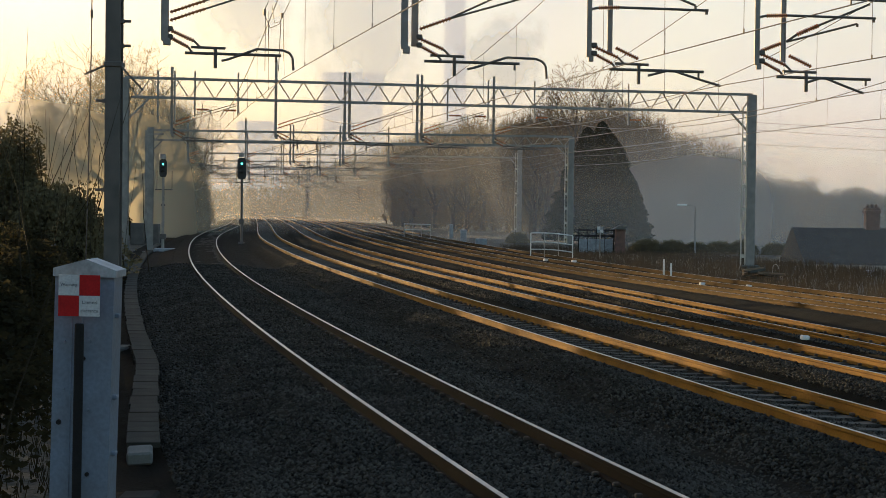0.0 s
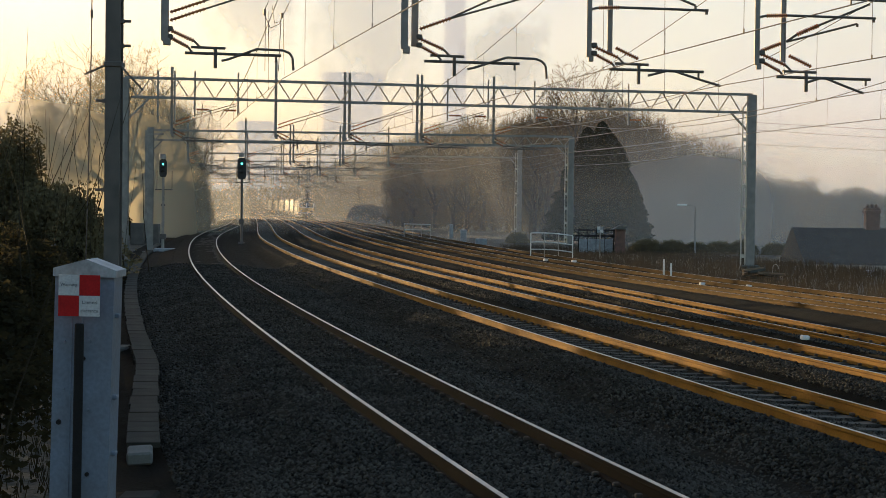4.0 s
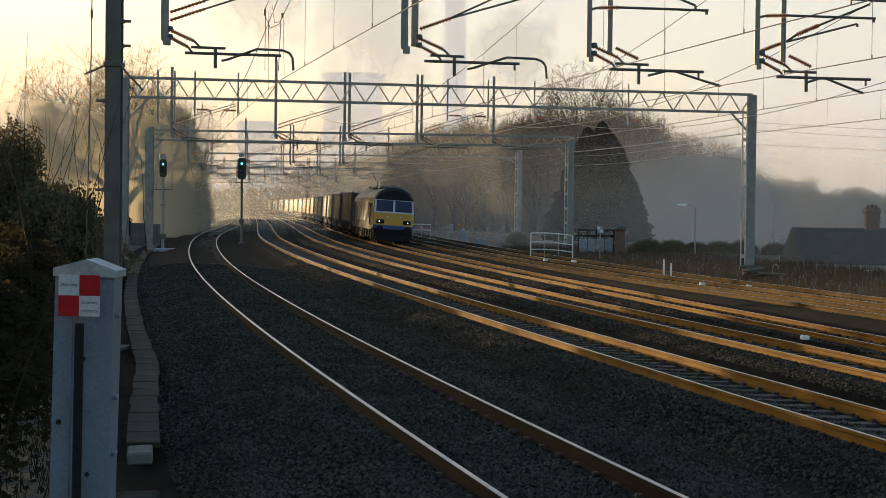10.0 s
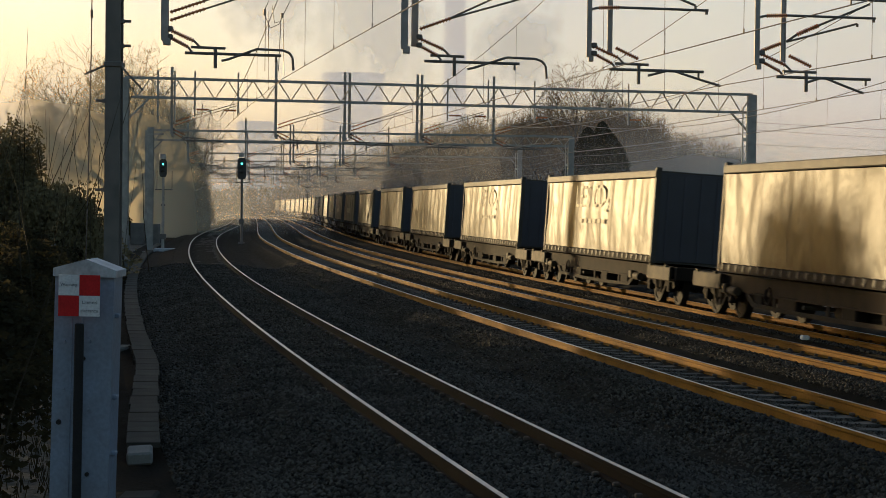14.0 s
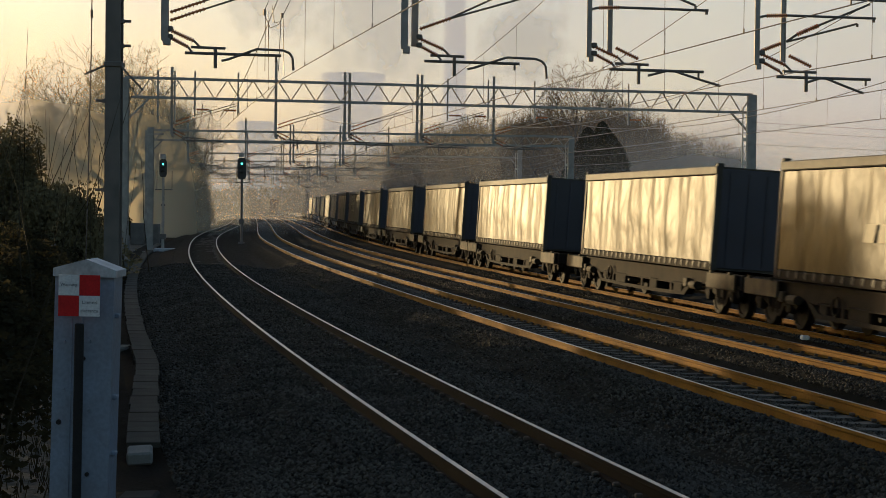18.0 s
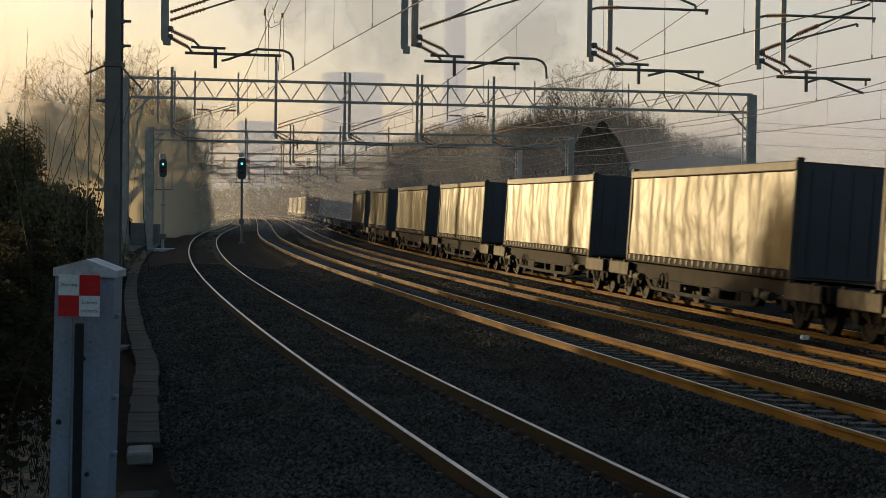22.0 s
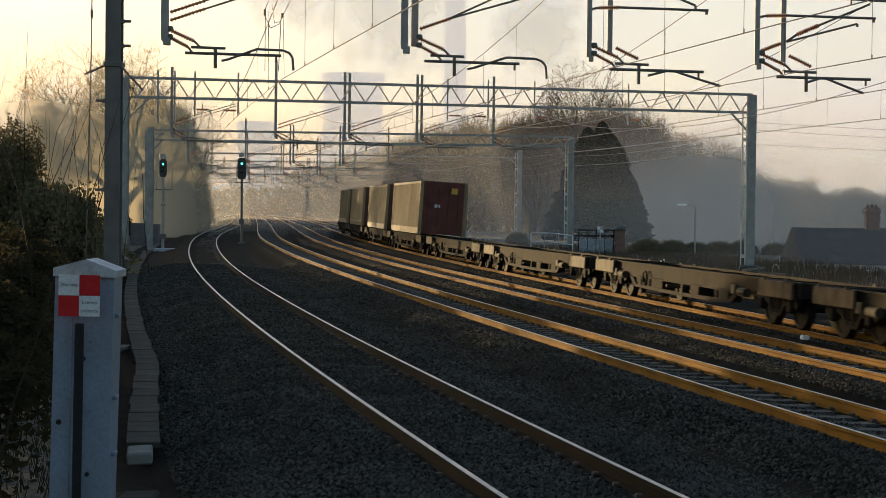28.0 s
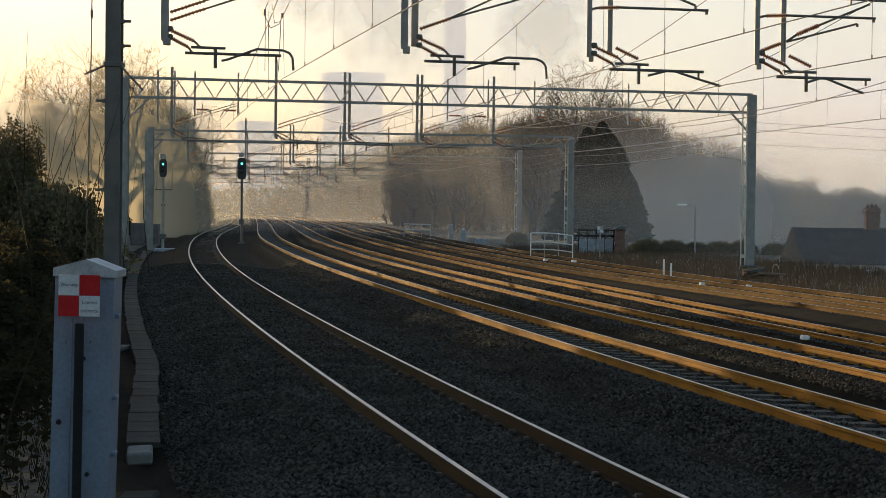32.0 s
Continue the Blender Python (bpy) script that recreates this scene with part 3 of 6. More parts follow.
def build_support(line, y, top, parent, reach=2.4, twin=0.0, contact=4.85, near=True, strut=False):
    """Drop tubes with the insulated arms that hold one track's wires."""
    c = line.pose_y(y, False)
    x0, yy = c.translation.x, c.translation.y
    r = (0.05 if strut else 0.07) if near else 0.06
    xt, k = x0 - reach, contact
    low = k + 0.58
    g = Geo()
    g.box((xt, yy, (top + low) / 2), (2 * r, 2 * r, top - low), None, 0.012)
    g.box((xt + 0.04, yy, low - 0.02), (2 * r, 2 * r - 0.01, 0.14), None, 0.01)
    part("drop_tube", g, M_GALV, parent)
    if twin:
        g = Geo()
        g.box((xt + twin, yy + 0.3, (top + low + 0.08) / 2), (2 * r, 2 * r, top - low - 0.08), None, 0.012)
        part("drop_tube", g, M_GALV, parent)
    g = Geo()
    xi = xt + (twin if twin < 0.3 else 0.0)
    if near and twin and not strut:
        # one insulator, two tubes that part from its end
        insulator(g, (xi + 0.10, yy, k + 0.98), (xi + 0.72, yy, k + 1.20), 0.06)
        g.tube((xi + 0.72, yy, k + 1.20), (xi + 3.0, yy, k + 1.86), 0.022, n=6)
        g.tube((xi + 0.66, yy, k + 1.18), (xi + 2.2, yy, k + 1.90), 0.022, n=6)
    elif strut:
        xr = xt + twin
        if twin > 0.5:
            insulator(g, (xr + 0.28, yy + 0.3, k + 1.23), (xr + 0.72, yy + 0.3, k + 1.42), 0.065)
            g.tube((xr + 0.06, yy + 0.3, k + 1.08), (xr + 0.28, yy + 0.3, k + 1.23), 0.028, n=6)
            g.tube((xr + 0.72, yy + 0.3, k + 1.42), (xr + 1.75, yy + 0.3, k + 1.86), 0.026, n=6)
            g.tube((xr + 0.08, yy + 0.3, k + 1.08), (xr + 1.50, yy + 0.3, k + 1.46), 0.024, n=6)
            g.tube((xr + 1.50, yy + 0.3, k + 1.46), (xr + 1.50, yy + 0.3, k + 1.40), 0.026, n=6)
            insulator(g, (xr + 0.30, yy + 0.3, k + 1.97), (xr + 0.80, yy + 0.3, k + 1.98), 0.06)
            g.tube((xr + 0.80, yy + 0.3, k + 1.98), (xr + 2.6, yy + 0.3, k + 1.90), 0.026, n=6)
        else:
            g.tube((xr + 0.9, yy + 0.3, k + 2.0), (xr + 1.72, yy + 0.3, k + 1.67), 0.026, n=6)
            g.tube((xr + 1.72, yy + 0.3, k + 1.67), (xr + 1.72, yy + 0.3, k + 1.57), 0.026, n=6)
    else:
        for dz in (0.0, 0.16):
            insulator(g, (xi + 0.10, yy, k + 0.98 + dz), (xi + 0.80, yy, k + 1.22 + dz), 0.055)
            g.tube((xi + 0.80, yy, k + 1.22 + dz), (xi + 2.9, yy, k + 1.90 + dz * 0.6), 0.020, n=6)
    part("stay_tube", g, (M_STEEL_DARK, M_INSUL), parent, "stay tubes with ribbed brown insulators")
    g = Geo()
    insulator(g, (xi + 0.08, yy, k + 0.80), (xi + 0.58, yy, k + 0.58), 0.06)
    insulator(g, (xi + 0.08, yy, k + 0.66), (xi + 0.46, yy, k + 0.46), 0.055)
    for dz in (0.82, 0.66):
        g.box((xi + 0.10, yy, k + dz), (0.12, 0.12, 0.10), None, 0.02)
    g.tube((xi + 0.58, yy, k + 0.58), (xi + 0.72, yy, k + 0.44), 0.025, n=6)
    g.tube((xi + 0.46, yy, k + 0.46), (xi + 0.54, yy, k + 0.36), 0.025, n=6)
    g.tube((xt + 0.40, yy, k + 0.345), (xt + 2.30, yy, k + 0.31), 0.029, n=8)
    g.tube((xt + 0.52, yy, k + 0.46), (xt + 1.20, yy, k + 0.44), 0.027, n=8)
    g.tube((xt + 1.00, yy, k + 0.45), (xt + 1.00, yy, k + 0.05), 0.036, n=8)
    g.tube((xt + 2.20, yy, k + 0.31), (xt + 2.20, yy, k + 0.18), 0.022, n=6)
    part("cantilever_arm", g, (M_STEEL_DARK, M_INSUL), parent, "cantilever bar on ribbed insulators")
    g = Geo()
    arm = [(1.10, 0.19), (1.22, 0.22), (1.62, 0.37), (1.78, 0.43), (2.28, 0.41), (2.40, 0.36), (2.46, 0.27), (2.48, 0.02)] if not strut else [(1.10, 0.22), (1.45, 0.32), (1.58, 0.32), (2.05, 0.16), (2.46, 0.03)]
    g.path([(xt + u * reach / 2.48, yy - 0.05, k + v) for u, v in arm], 0.024, n=8)
    part("registration_arm", g, M_STEEL_DARK, parent, "bent registration arm down to the wire")
    if strut:
        g = Geo()
        insulator(g, (xt + 0.18, yy, k + 1.57), (xt + 0.60, yy, k + 1.58), 0.06)
        g.tube((xt + 0.05, yy, k + 1.54), (xt + 0.18, yy, k + 1.57), 0.028, n=6)
        g.tube((xt + 0.60, yy, k + 1.58), (xt + 2.38, yy, k + 1.54), 0.028, n=6)
        g.tube((xt + 2.34, yy, k + 1.54), (xt + 2.34, yy, k + 1.46), 0.03, n=6)
        insulator(g, (xt + twin + 0.12, yy + 0.3, k + 0.80), (xt + twin + 0.58, yy + 0.3, k + 0.58), 0.06)
        if twin > 0.5:
            insulator(g, (xt + 0.08, yy, k + 0.86), (xt + 0.48, yy, k + 1.02), 0.06)
        part("second_arm", g, (M_STEEL_DARK, M_INSUL), parent, "second arm with brown insulators")


def build_gantry(left, right, top, depth, tracks, ytop_mid, heavy=1.0, lattice_right=False, base=(-0.35, -0.45), posts=True, contact=4.85, reach=1.8):
    ob = thing("overhead_line_gantry", "grey steel lattice portal gantry carrying overhead wires across the tracks", "gantry", group="gantries over the tracks")
    (xl, yl), (xr, yr) = left, right
    build_mast(ob, xl, yl, base[0], top - 0.02, 0.34 * heavy, 0.34 * heavy)
    build_mast(ob, xr, yr, base[1], top - 0.02, 0.42 * heavy, 0.34 * heavy, False)
    g = Geo()
    for sx in (-0.46, -0.26):
        part("lattice_post", Geo().box((xr + sx, yr - 0.2, (base[1] + top) / 2 - 0.3), (0.06, 0.07, top - base[1] - 0.6), None, 0.006), M_LEGLIT, ob, "pale slender post of the lattice leg")
    for i in range(6):
        part("lattice_rung", Geo().box((xr - 0.36, yr - 0.22, base[1] + 0.6 + i * (top - 1.2) / 6), (0.20, 0.05, 0.16), None, 0.006), M_LEGLIT, ob)
    a, b = (xl - 0.05, yl, top), (xr, yr, top)
    build_truss(ob, a, b, depth, boom=0.12 if posts else 0.15)
    d = Vector((xr - xl, yr - yl, 0)).normalized()
    for e, s in (((xl, yl), 1), ((xr, yr), -1)):
        g = Geo()
        boxes_along(g, Vector((*e, top - depth - 1.1)), Vector((*e, top - depth)) + d * 1.1 * s, (0.09, 0.08))
        part("knee_brace", g, M_GALV, ob)
    for t in tracks:
        y = yl + (yr - yl) * (float(t.at(yl)) - xl) / (xr - xl)
        rc = {T1: 1.6, T2: 1.87, T3: 2.25, T4: 2.4, T5: 1.9}[t]
        build_support(t, y, top + (1.0 if t is T2 else 0.55), ob, rc, 0.2 if t in (T3, T4) else 0.0, contact + t.z * 0.5, False)
    if posts:
        # short hangers with side insulators
        for i, u in enumerate((0.05, 0.075, 0.105, 0.17, 0.495, 0.56, 0.635, 0.79)):
            p = Vector(a).lerp(Vector(b), u)
            g = Geo()
            lo = 1.05 + (0.45 if i in (0, 1) else 0.1)
            g.box((p.x, p.y, p.z + 0.35 - (lo + 0.8) / 2), (0.07, 0.07, lo + 0.8), None, 0.008)
            if i > 1:
                s = -1 if i in (3, 5) else 1
                insulator(g, (p.x + s * 0.08, p.y, p.z - lo - 0.2), (p.x + s * 0.62, p.y, p.z - lo - 0.2), 0.075, sheds=6)
                g.tube((p.x + s * 0.62, p.y, p.z - lo - 0.2), (p.x + s * 0.8, p.y, p.z - lo - 0.5), 0.03)
            part("hanger", g, (M_GALV, M_INSUL), ob)
    return ob


def build_near_gantry():
    """The nearest gantry: one tall leg shows, its girder is above the view."""
    ob = thing("overhead_line_gantry", "tall dark steel mast carrying a gantry with hanging arms", "gantry", group="gantries over the tracks")
    x, y = -6.50, 35.6
    g = Geo()
    g.box((x, y - 0.15, 4.2), (0.30, 0.03, 9.4), None, 0.006)
    g.box((x, y + 0.15, 4.2), (0.30, 0.03, 9.4), None, 0.006)
    g.box((x, y, 4.2), (0.03, 0.28, 9.4))
    g.box((x - 0.12, y, 4.2), (0.05, 0.30, 9.4))
    part("mast", g, M_STEEL_DARK, ob, "dark weathered steel mast")
    part("mast_collar", Geo().box((x, y, 5.06), (0.36, 0.38, 0.10), None, 0.01), M_STEEL_DARK, ob)
    for s, e in ((-1, 0.55), (1, 0.6)):
        g = Geo()
        boxes_along(g, (x + s * 0.15, y - 0.16, 5.03), (x + s * e, y - 0.16, 4.55 if s > 0 else 4.85), (0.04, 0.04))
        part("stay_bracket", g, M_STEEL_DARK, ob)
    for z in (5.9, 5.42, 4.34, 2.6):
        s = 1 if z > 5 else -1
        g = Geo()
        g.box((x + s * 0.16, y - 0.1, z), (0.10, 0.12, 0.08))
        g.tube((x + s * 0.15, y - 0.1, z), (x + s * 0.34, y - 0.1, z), 0.03)
        part("cable_bracket", g, M_STEEL_DARK, ob)
    f = Geo()
    f.box((x, y, -0.72), (0.7, 0.7, 0.5), None, 0.04)
    part("foundation", f, M_CONC, ob)
    right = (18.5, 37.5)
    build_mast(ob, right[0], right[1], -0.5, 8.8, 0.4, 0.34)
    build_truss(ob, (x, y, 8.9), (right[0], right[1], 8.9), 0.9)
    g = Geo()
    boxes_along(g, (x, y, 6.2), (x + 1.6, y, 8.0), (0.10, 0.10))
    part("knee_brace", g, M_STEEL_DARK, ob)
    for t, tw, rc, k, st in ((T1, 0.0, 2.55, 4.98, False), (T2, 0.2, 2.84, 4.90, False), (T3, 0.44, 2.66, 4.80, True), (T4, 0.58, 2.17, 4.70, True)):
        build_support(t, 36.0 + float(t.at(36)) * 0.06, 8.4, ob, rc, tw, k, True, st)
    return ob


GANTRY_Y = [36.2, 83.5, 134, 182, 230, 280, 335, 395]


def build_wires():
    for k, t in enumerate(TRACKS[:5]):
        ob = thing("overhead_wires", "thin dark contact and catenary wires above a track", "overhead wire", group="wires over the tracks")
        stops = [-70.0, -15.0] + GANTRY_Y
        con, cat, drop, line_a, line_b = Geo(), Geo(), Geo(), [], []
        for j, (a, b) in enumerate(zip(stops, stops[1:])):
            pa, pb = [], []
            n = 14
            for i in range(n + 1):
                u = i / n
                y = a + (b - a) * u
                st = 0.18 * (1 if (j + k) % 2 else -1) * (1 - 2 * u)
                x = float(t.at(y)) + st
                pa.append(Vector((x, y, 4.86 + t.z * 0.5 - 0.05 * 4 * u * (1 - u))))
                pb.append(Vector((x, y, 6.72 + t.z * 0.5 - 1.45 * 4 * u * (1 - u))))
                if 0 < i < n:
                    drop.tube(pa[-1], pb[-1], 0.005, n=3)
                    drop.box(pa[-1] + Vector((0, 0, 0.03)), (0.02, 0.03, 0.07))
            line_a += pa[(1 if j else 0):]
            line_b += pb[(1 if j else 0):]
        con.cable(line_a, 0.0085)
        cat.cable(line_b, 0.0095)
        part("contact_wire", con, M_WIRE, ob)
        part("catenary_wire", cat, M_WIRE, ob)
        tagged(part("dropper_line", drop, M_WIRE, ob), kind="stuff")


def build_feeders():
    """Cables strung from mast top to mast top at the far side, and the ones beside the near mast."""
    g = Geo()
    for dz, sag in ((6.55, 0.25), (6.2, 0.3), (5.5, 0.2)):
        pts = []
        for a, b in zip([(40, 93), (14.9, 86.6), (9.6, 134), (7.8, 180)], [(14.9, 86.6), (9.6, 134), (7.8, 180), (5.4, 228)]):
            for i in range(9):
                u = i / 8
                pts.append((a[0] + (b[0] - a[0]) * u, a[1] + (b[1] - a[1]) * u, dz - sag * 4 * u * (1 - u)))
        g.path(pts, 0.009, 4)
    ob = part("feeder_cable", g, M_WIRE)
    tagged(ob, "three thin feeder cables strung along the far masts", "cable")
    g = Geo()
    x, y = -6.93, 35.4
    g.path([(x + 0.03, y, 8.5), (x + 0.02, y, 5.6), (x, y, 4.3), (x - 0.03, y, 2.6), (x - 0.06, y, 1.2), (x - 0.1, y, -0.4)], 0.012, 5)
    g.tube((x + 0.025, y, 5.95), (x + 0.02, y, 6.1), 0.028)
    ob = part("earth_cable", g, M_WIRE)
    tagged(ob, "dark cable hanging beside the near mast", "cable")
    # slack jumper loops hung between the wires of the nearest span
    g = Geo()
    for way in (((-3.50, 6.43), (-3.62, 6.15), (-3.48, 5.85), (-3.31, 5.93), (-3.23, 6.11), (-3.06, 6.47)), ((-3.58, 6.13), (-3.58, 5.0)), ((-3.53, 6.18), (-3.51, 5.2)), ((-3.27, 6.07), (-3.31, 5.0)), ((-3.23, 6.07), (-3.20, 4.9)), ((-3.45, 6.3), (-3.40, 5.95), (-3.30, 5.98))):
        g.path([(px, 36.0, pz) for px, pz in way], 0.008, 5)
    g.tube((-3.6, 36, 6.1), (-3.6, 36, 6.22), 0.03)
    g.tube((-3.25, 36, 6.05), (-3.25, 36, 6.15), 0.03)
    ob = part("jumper_cable", g, M_WIRE)
    tagged(ob, "slack jumper loops between the overhead wires", "cable")


def veil(name, y, x0, x1, z1, mat, label="thin flat sheet standing for morning mist over the tracks"):
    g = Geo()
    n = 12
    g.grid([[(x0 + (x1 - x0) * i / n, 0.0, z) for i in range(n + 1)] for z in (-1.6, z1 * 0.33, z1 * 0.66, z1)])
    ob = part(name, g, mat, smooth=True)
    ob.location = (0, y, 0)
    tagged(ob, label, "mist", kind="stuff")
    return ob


def build_mist():
    # the tints hold light: gold for the sunny left, blue for far haze
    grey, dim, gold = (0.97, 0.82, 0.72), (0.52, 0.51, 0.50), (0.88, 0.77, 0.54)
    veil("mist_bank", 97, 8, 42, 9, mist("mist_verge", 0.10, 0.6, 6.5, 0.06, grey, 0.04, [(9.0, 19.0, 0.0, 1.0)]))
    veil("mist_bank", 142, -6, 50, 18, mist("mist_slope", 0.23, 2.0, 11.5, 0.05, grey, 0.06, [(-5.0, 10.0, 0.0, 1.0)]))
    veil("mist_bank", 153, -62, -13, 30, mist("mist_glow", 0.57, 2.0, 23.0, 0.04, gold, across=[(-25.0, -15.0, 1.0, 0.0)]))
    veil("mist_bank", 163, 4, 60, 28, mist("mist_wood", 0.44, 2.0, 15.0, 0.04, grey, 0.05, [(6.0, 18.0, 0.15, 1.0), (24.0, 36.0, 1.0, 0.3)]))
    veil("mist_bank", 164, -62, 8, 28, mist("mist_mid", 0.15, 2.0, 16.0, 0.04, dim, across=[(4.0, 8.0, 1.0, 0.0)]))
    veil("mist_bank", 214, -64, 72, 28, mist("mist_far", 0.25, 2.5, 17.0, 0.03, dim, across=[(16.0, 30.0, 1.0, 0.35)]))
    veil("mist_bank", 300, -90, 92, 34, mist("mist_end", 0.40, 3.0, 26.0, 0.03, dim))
    veil("mist_bank", 820, -260, 260, 320, mist("mist_distance", 0.965, 10.0, 460.0, 0.006, (0.415, 0.48, 0.72), 0.7), "blue tinted sheet standing for haze before a far power station")


build_ground()
build_bed()
SLEEPER = build_sleeper_mesh()


# ---- trees and bushes ----
def grow(seed, height=10.0, width=0.62, bare=0.2, limbs=6, levels=5, fine=0.012):
    """A bare tree with a rounded crown: trunk and limbs in one mesh, fine twigs in another. width and bare: parts of the height."""
    rnd = random.Random(seed)
    wood, twig = Geo(), Geo()
    mid, half = height * (1 + bare) / 2, height * (1 - bare) / 2
    side = height * width / 2

    def room(p, d):
        """How far a shoot may go before it leaves the crown."""
        a, b = Vector((p.x / side, p.y / side, (p.z - mid) / half)), Vector((d.x / side, d.y / side, d.z / half))
        q, m, c = b.dot(b), a.dot(b), a.dot(a) - 1
        return (-m + math.sqrt(max(0.0, m * m - q * c))) / q

    def shoot(p, d, length, r, lev):
        steps = 4 if lev < 3 else 3
        for i in range(steps):
            q = p + d * (length / steps)
            r2 = max(r * (0.78 if lev < levels - 1 else 0.7), fine)
            if lev < 3:
                wood.tube(p, q, r, r2, n=(8, 6, 5)[lev], caps=False)
            else:
                o = d.orthogonal().normalized() * r
                o.rotate(Matrix.Rotation(rnd.uniform(0, 3.1), 3, d))
                twig.add([p - o, p + o, q + o * 0.7, q - o * 0.7], [(0, 1, 2, 3)])
            p, r = q, r2
            d = (d + Vector((rnd.uniform(-1, 1), rnd.uniform(-1, 1), rnd.uniform(-0.7, 0.9))) * (0.10 + 0.045 * lev)).normalized()
            if lev < levels - 1 and (i > 0 or lev > 1):
                for _ in range(2):
                    w = d.orthogonal().normalized()
                    w.rotate(Matrix.Rotation(rnd.uniform(0, 6.28), 3, d))
                    e = (d * rnd.uniform(0.6, 1.0) + w * rnd.uniform(0.6, 1.0) + Vector((0, 0, 0.12))).normalized()
                    shoot(p, e, min(length * rnd.uniform(0.5, 0.8), max(0.4, room(p, e) * rnd.uniform(0.7, 1.05))), max(fine, r * 0.6), lev + 1)

    base = height * 0.023
    top = Vector((0, 0, height * bare * 1.25))
    wood.tube((0, 0, -0.3), top * 0.5, base * 1.15, base, 9, caps=False)
    wood.tube(top * 0.5, top, base, base * 0.9, 9, caps=False)
    for k in range(limbs):
        a = 6.283 * (k + rnd.uniform(-0.3, 0.3)) / (limbs - 1)
        lean = rnd.uniform(0.35, 0.95) if k < limbs - 1 else 0.08
        d = Vector((math.cos(a) * lean, math.sin(a) * lean, 1)).normalized()
        p = top * rnd.uniform(0.72, 1.0)
        shoot(p, d, max(1.0, room(p, d)) * rnd.uniform(0.6, 0.8), base * rnd.uniform(0.45, 0.6), 1)
    return wood.mesh("trunk", M_BARK, smooth=True), twig.mesh("twigs", M_TWIG)


def tree(meshes, m, label, height):
    top = max(v.co.z for v in meshes[1].vertices)
    ob = thing("bare_tree", label, "tree", m @ Matrix.Scale(height / top, 4), group="bare trees by the railway")
    part("trunk", meshes[0], M_BARK, ob, "forked grey brown trunk and limbs")
    part("crown", meshes[1], M_TWIG, ob, "crown of fine leafless twigs")
    return ob


def wood(seed, count, place, label):
    """A thicket seen from afar: crowded bare stems and twigs, thinner towards the top. place(rnd) -> x, y, height there."""
    rnd = random.Random(seed)
    g = Geo()
    for i in range(count):
        x, y, h = place(rnd)
        v = rnd.random() ** 0.75
        z = v * h
        L = rnd.uniform(0.7, 1.9) * (0.6 + 0.07 * h)
        d = Vector((rnd.uniform(-0.55, 0.55), rnd.uniform(-0.4, 0.4), 1)).normalized() * L
        w = rnd.uniform(0.02, 0.05) + 0.10 * (1 - v) ** 2
        p = Vector((x, y, z - 0.7))
        g.add([p - Vector((w, 0, 0)), p + Vector((w, 0, 0)), p + d + Vector((w * 0.4, 0, 0)), p + d - Vector((w * 0.4, 0, 0))], [(0, 1, 2, 3)])
        for k in (0.35, 0.65):
            q = p + d * k
            e = Vector((rnd.choice((-1, 1)) * rnd.uniform(0.4, 1.0), rnd.uniform(-0.3, 0.3), rnd.uniform(0.2, 1.0))).normalized() * L * 0.55
            g.add([q - Vector((0, 0, w * 0.6)), q + Vector((0, 0, w * 0.6)), q + e], [(0, 1, 2)])
    me = g.mesh("thicket", M_TWIG)
    tagged(new("wood", me), label, "wood", kind="stuff")


def leafy_mesh(seed, count, shape, size, mat, blade=False):
    """Many small leaf clumps within a form given by shape(u) -> point."""
    rnd = random.Random(seed)
    g = Geo()
    for i in range(count):
        p = shape(rnd)
        n = Vector((rnd.uniform(-1, 1), rnd.uniform(-1, 1), rnd.uniform(-0.5, 1))).normalized()
        q = n.to_track_quat("Z", "Y")
        s = size * rnd.uniform(0.5, 1.3)
        if blade:
            g.add([p, p + Vector((s * 0.06, 0, 0)), p + Vector((rnd.uniform(-0.3, 0.3) * s, rnd.uniform(-0.3, 0.3) * s, s))], [(0, 1, 2)])
        else:
            g.add([p + q @ Vector(v) * s for v in ((-0.5, 0, 0), (0, -0.32, 0.12), (0.5, 0, 0), (0, 0.34, -0.1))], [(0, 1, 2, 3)])
    return g.mesh("foliage", mat)


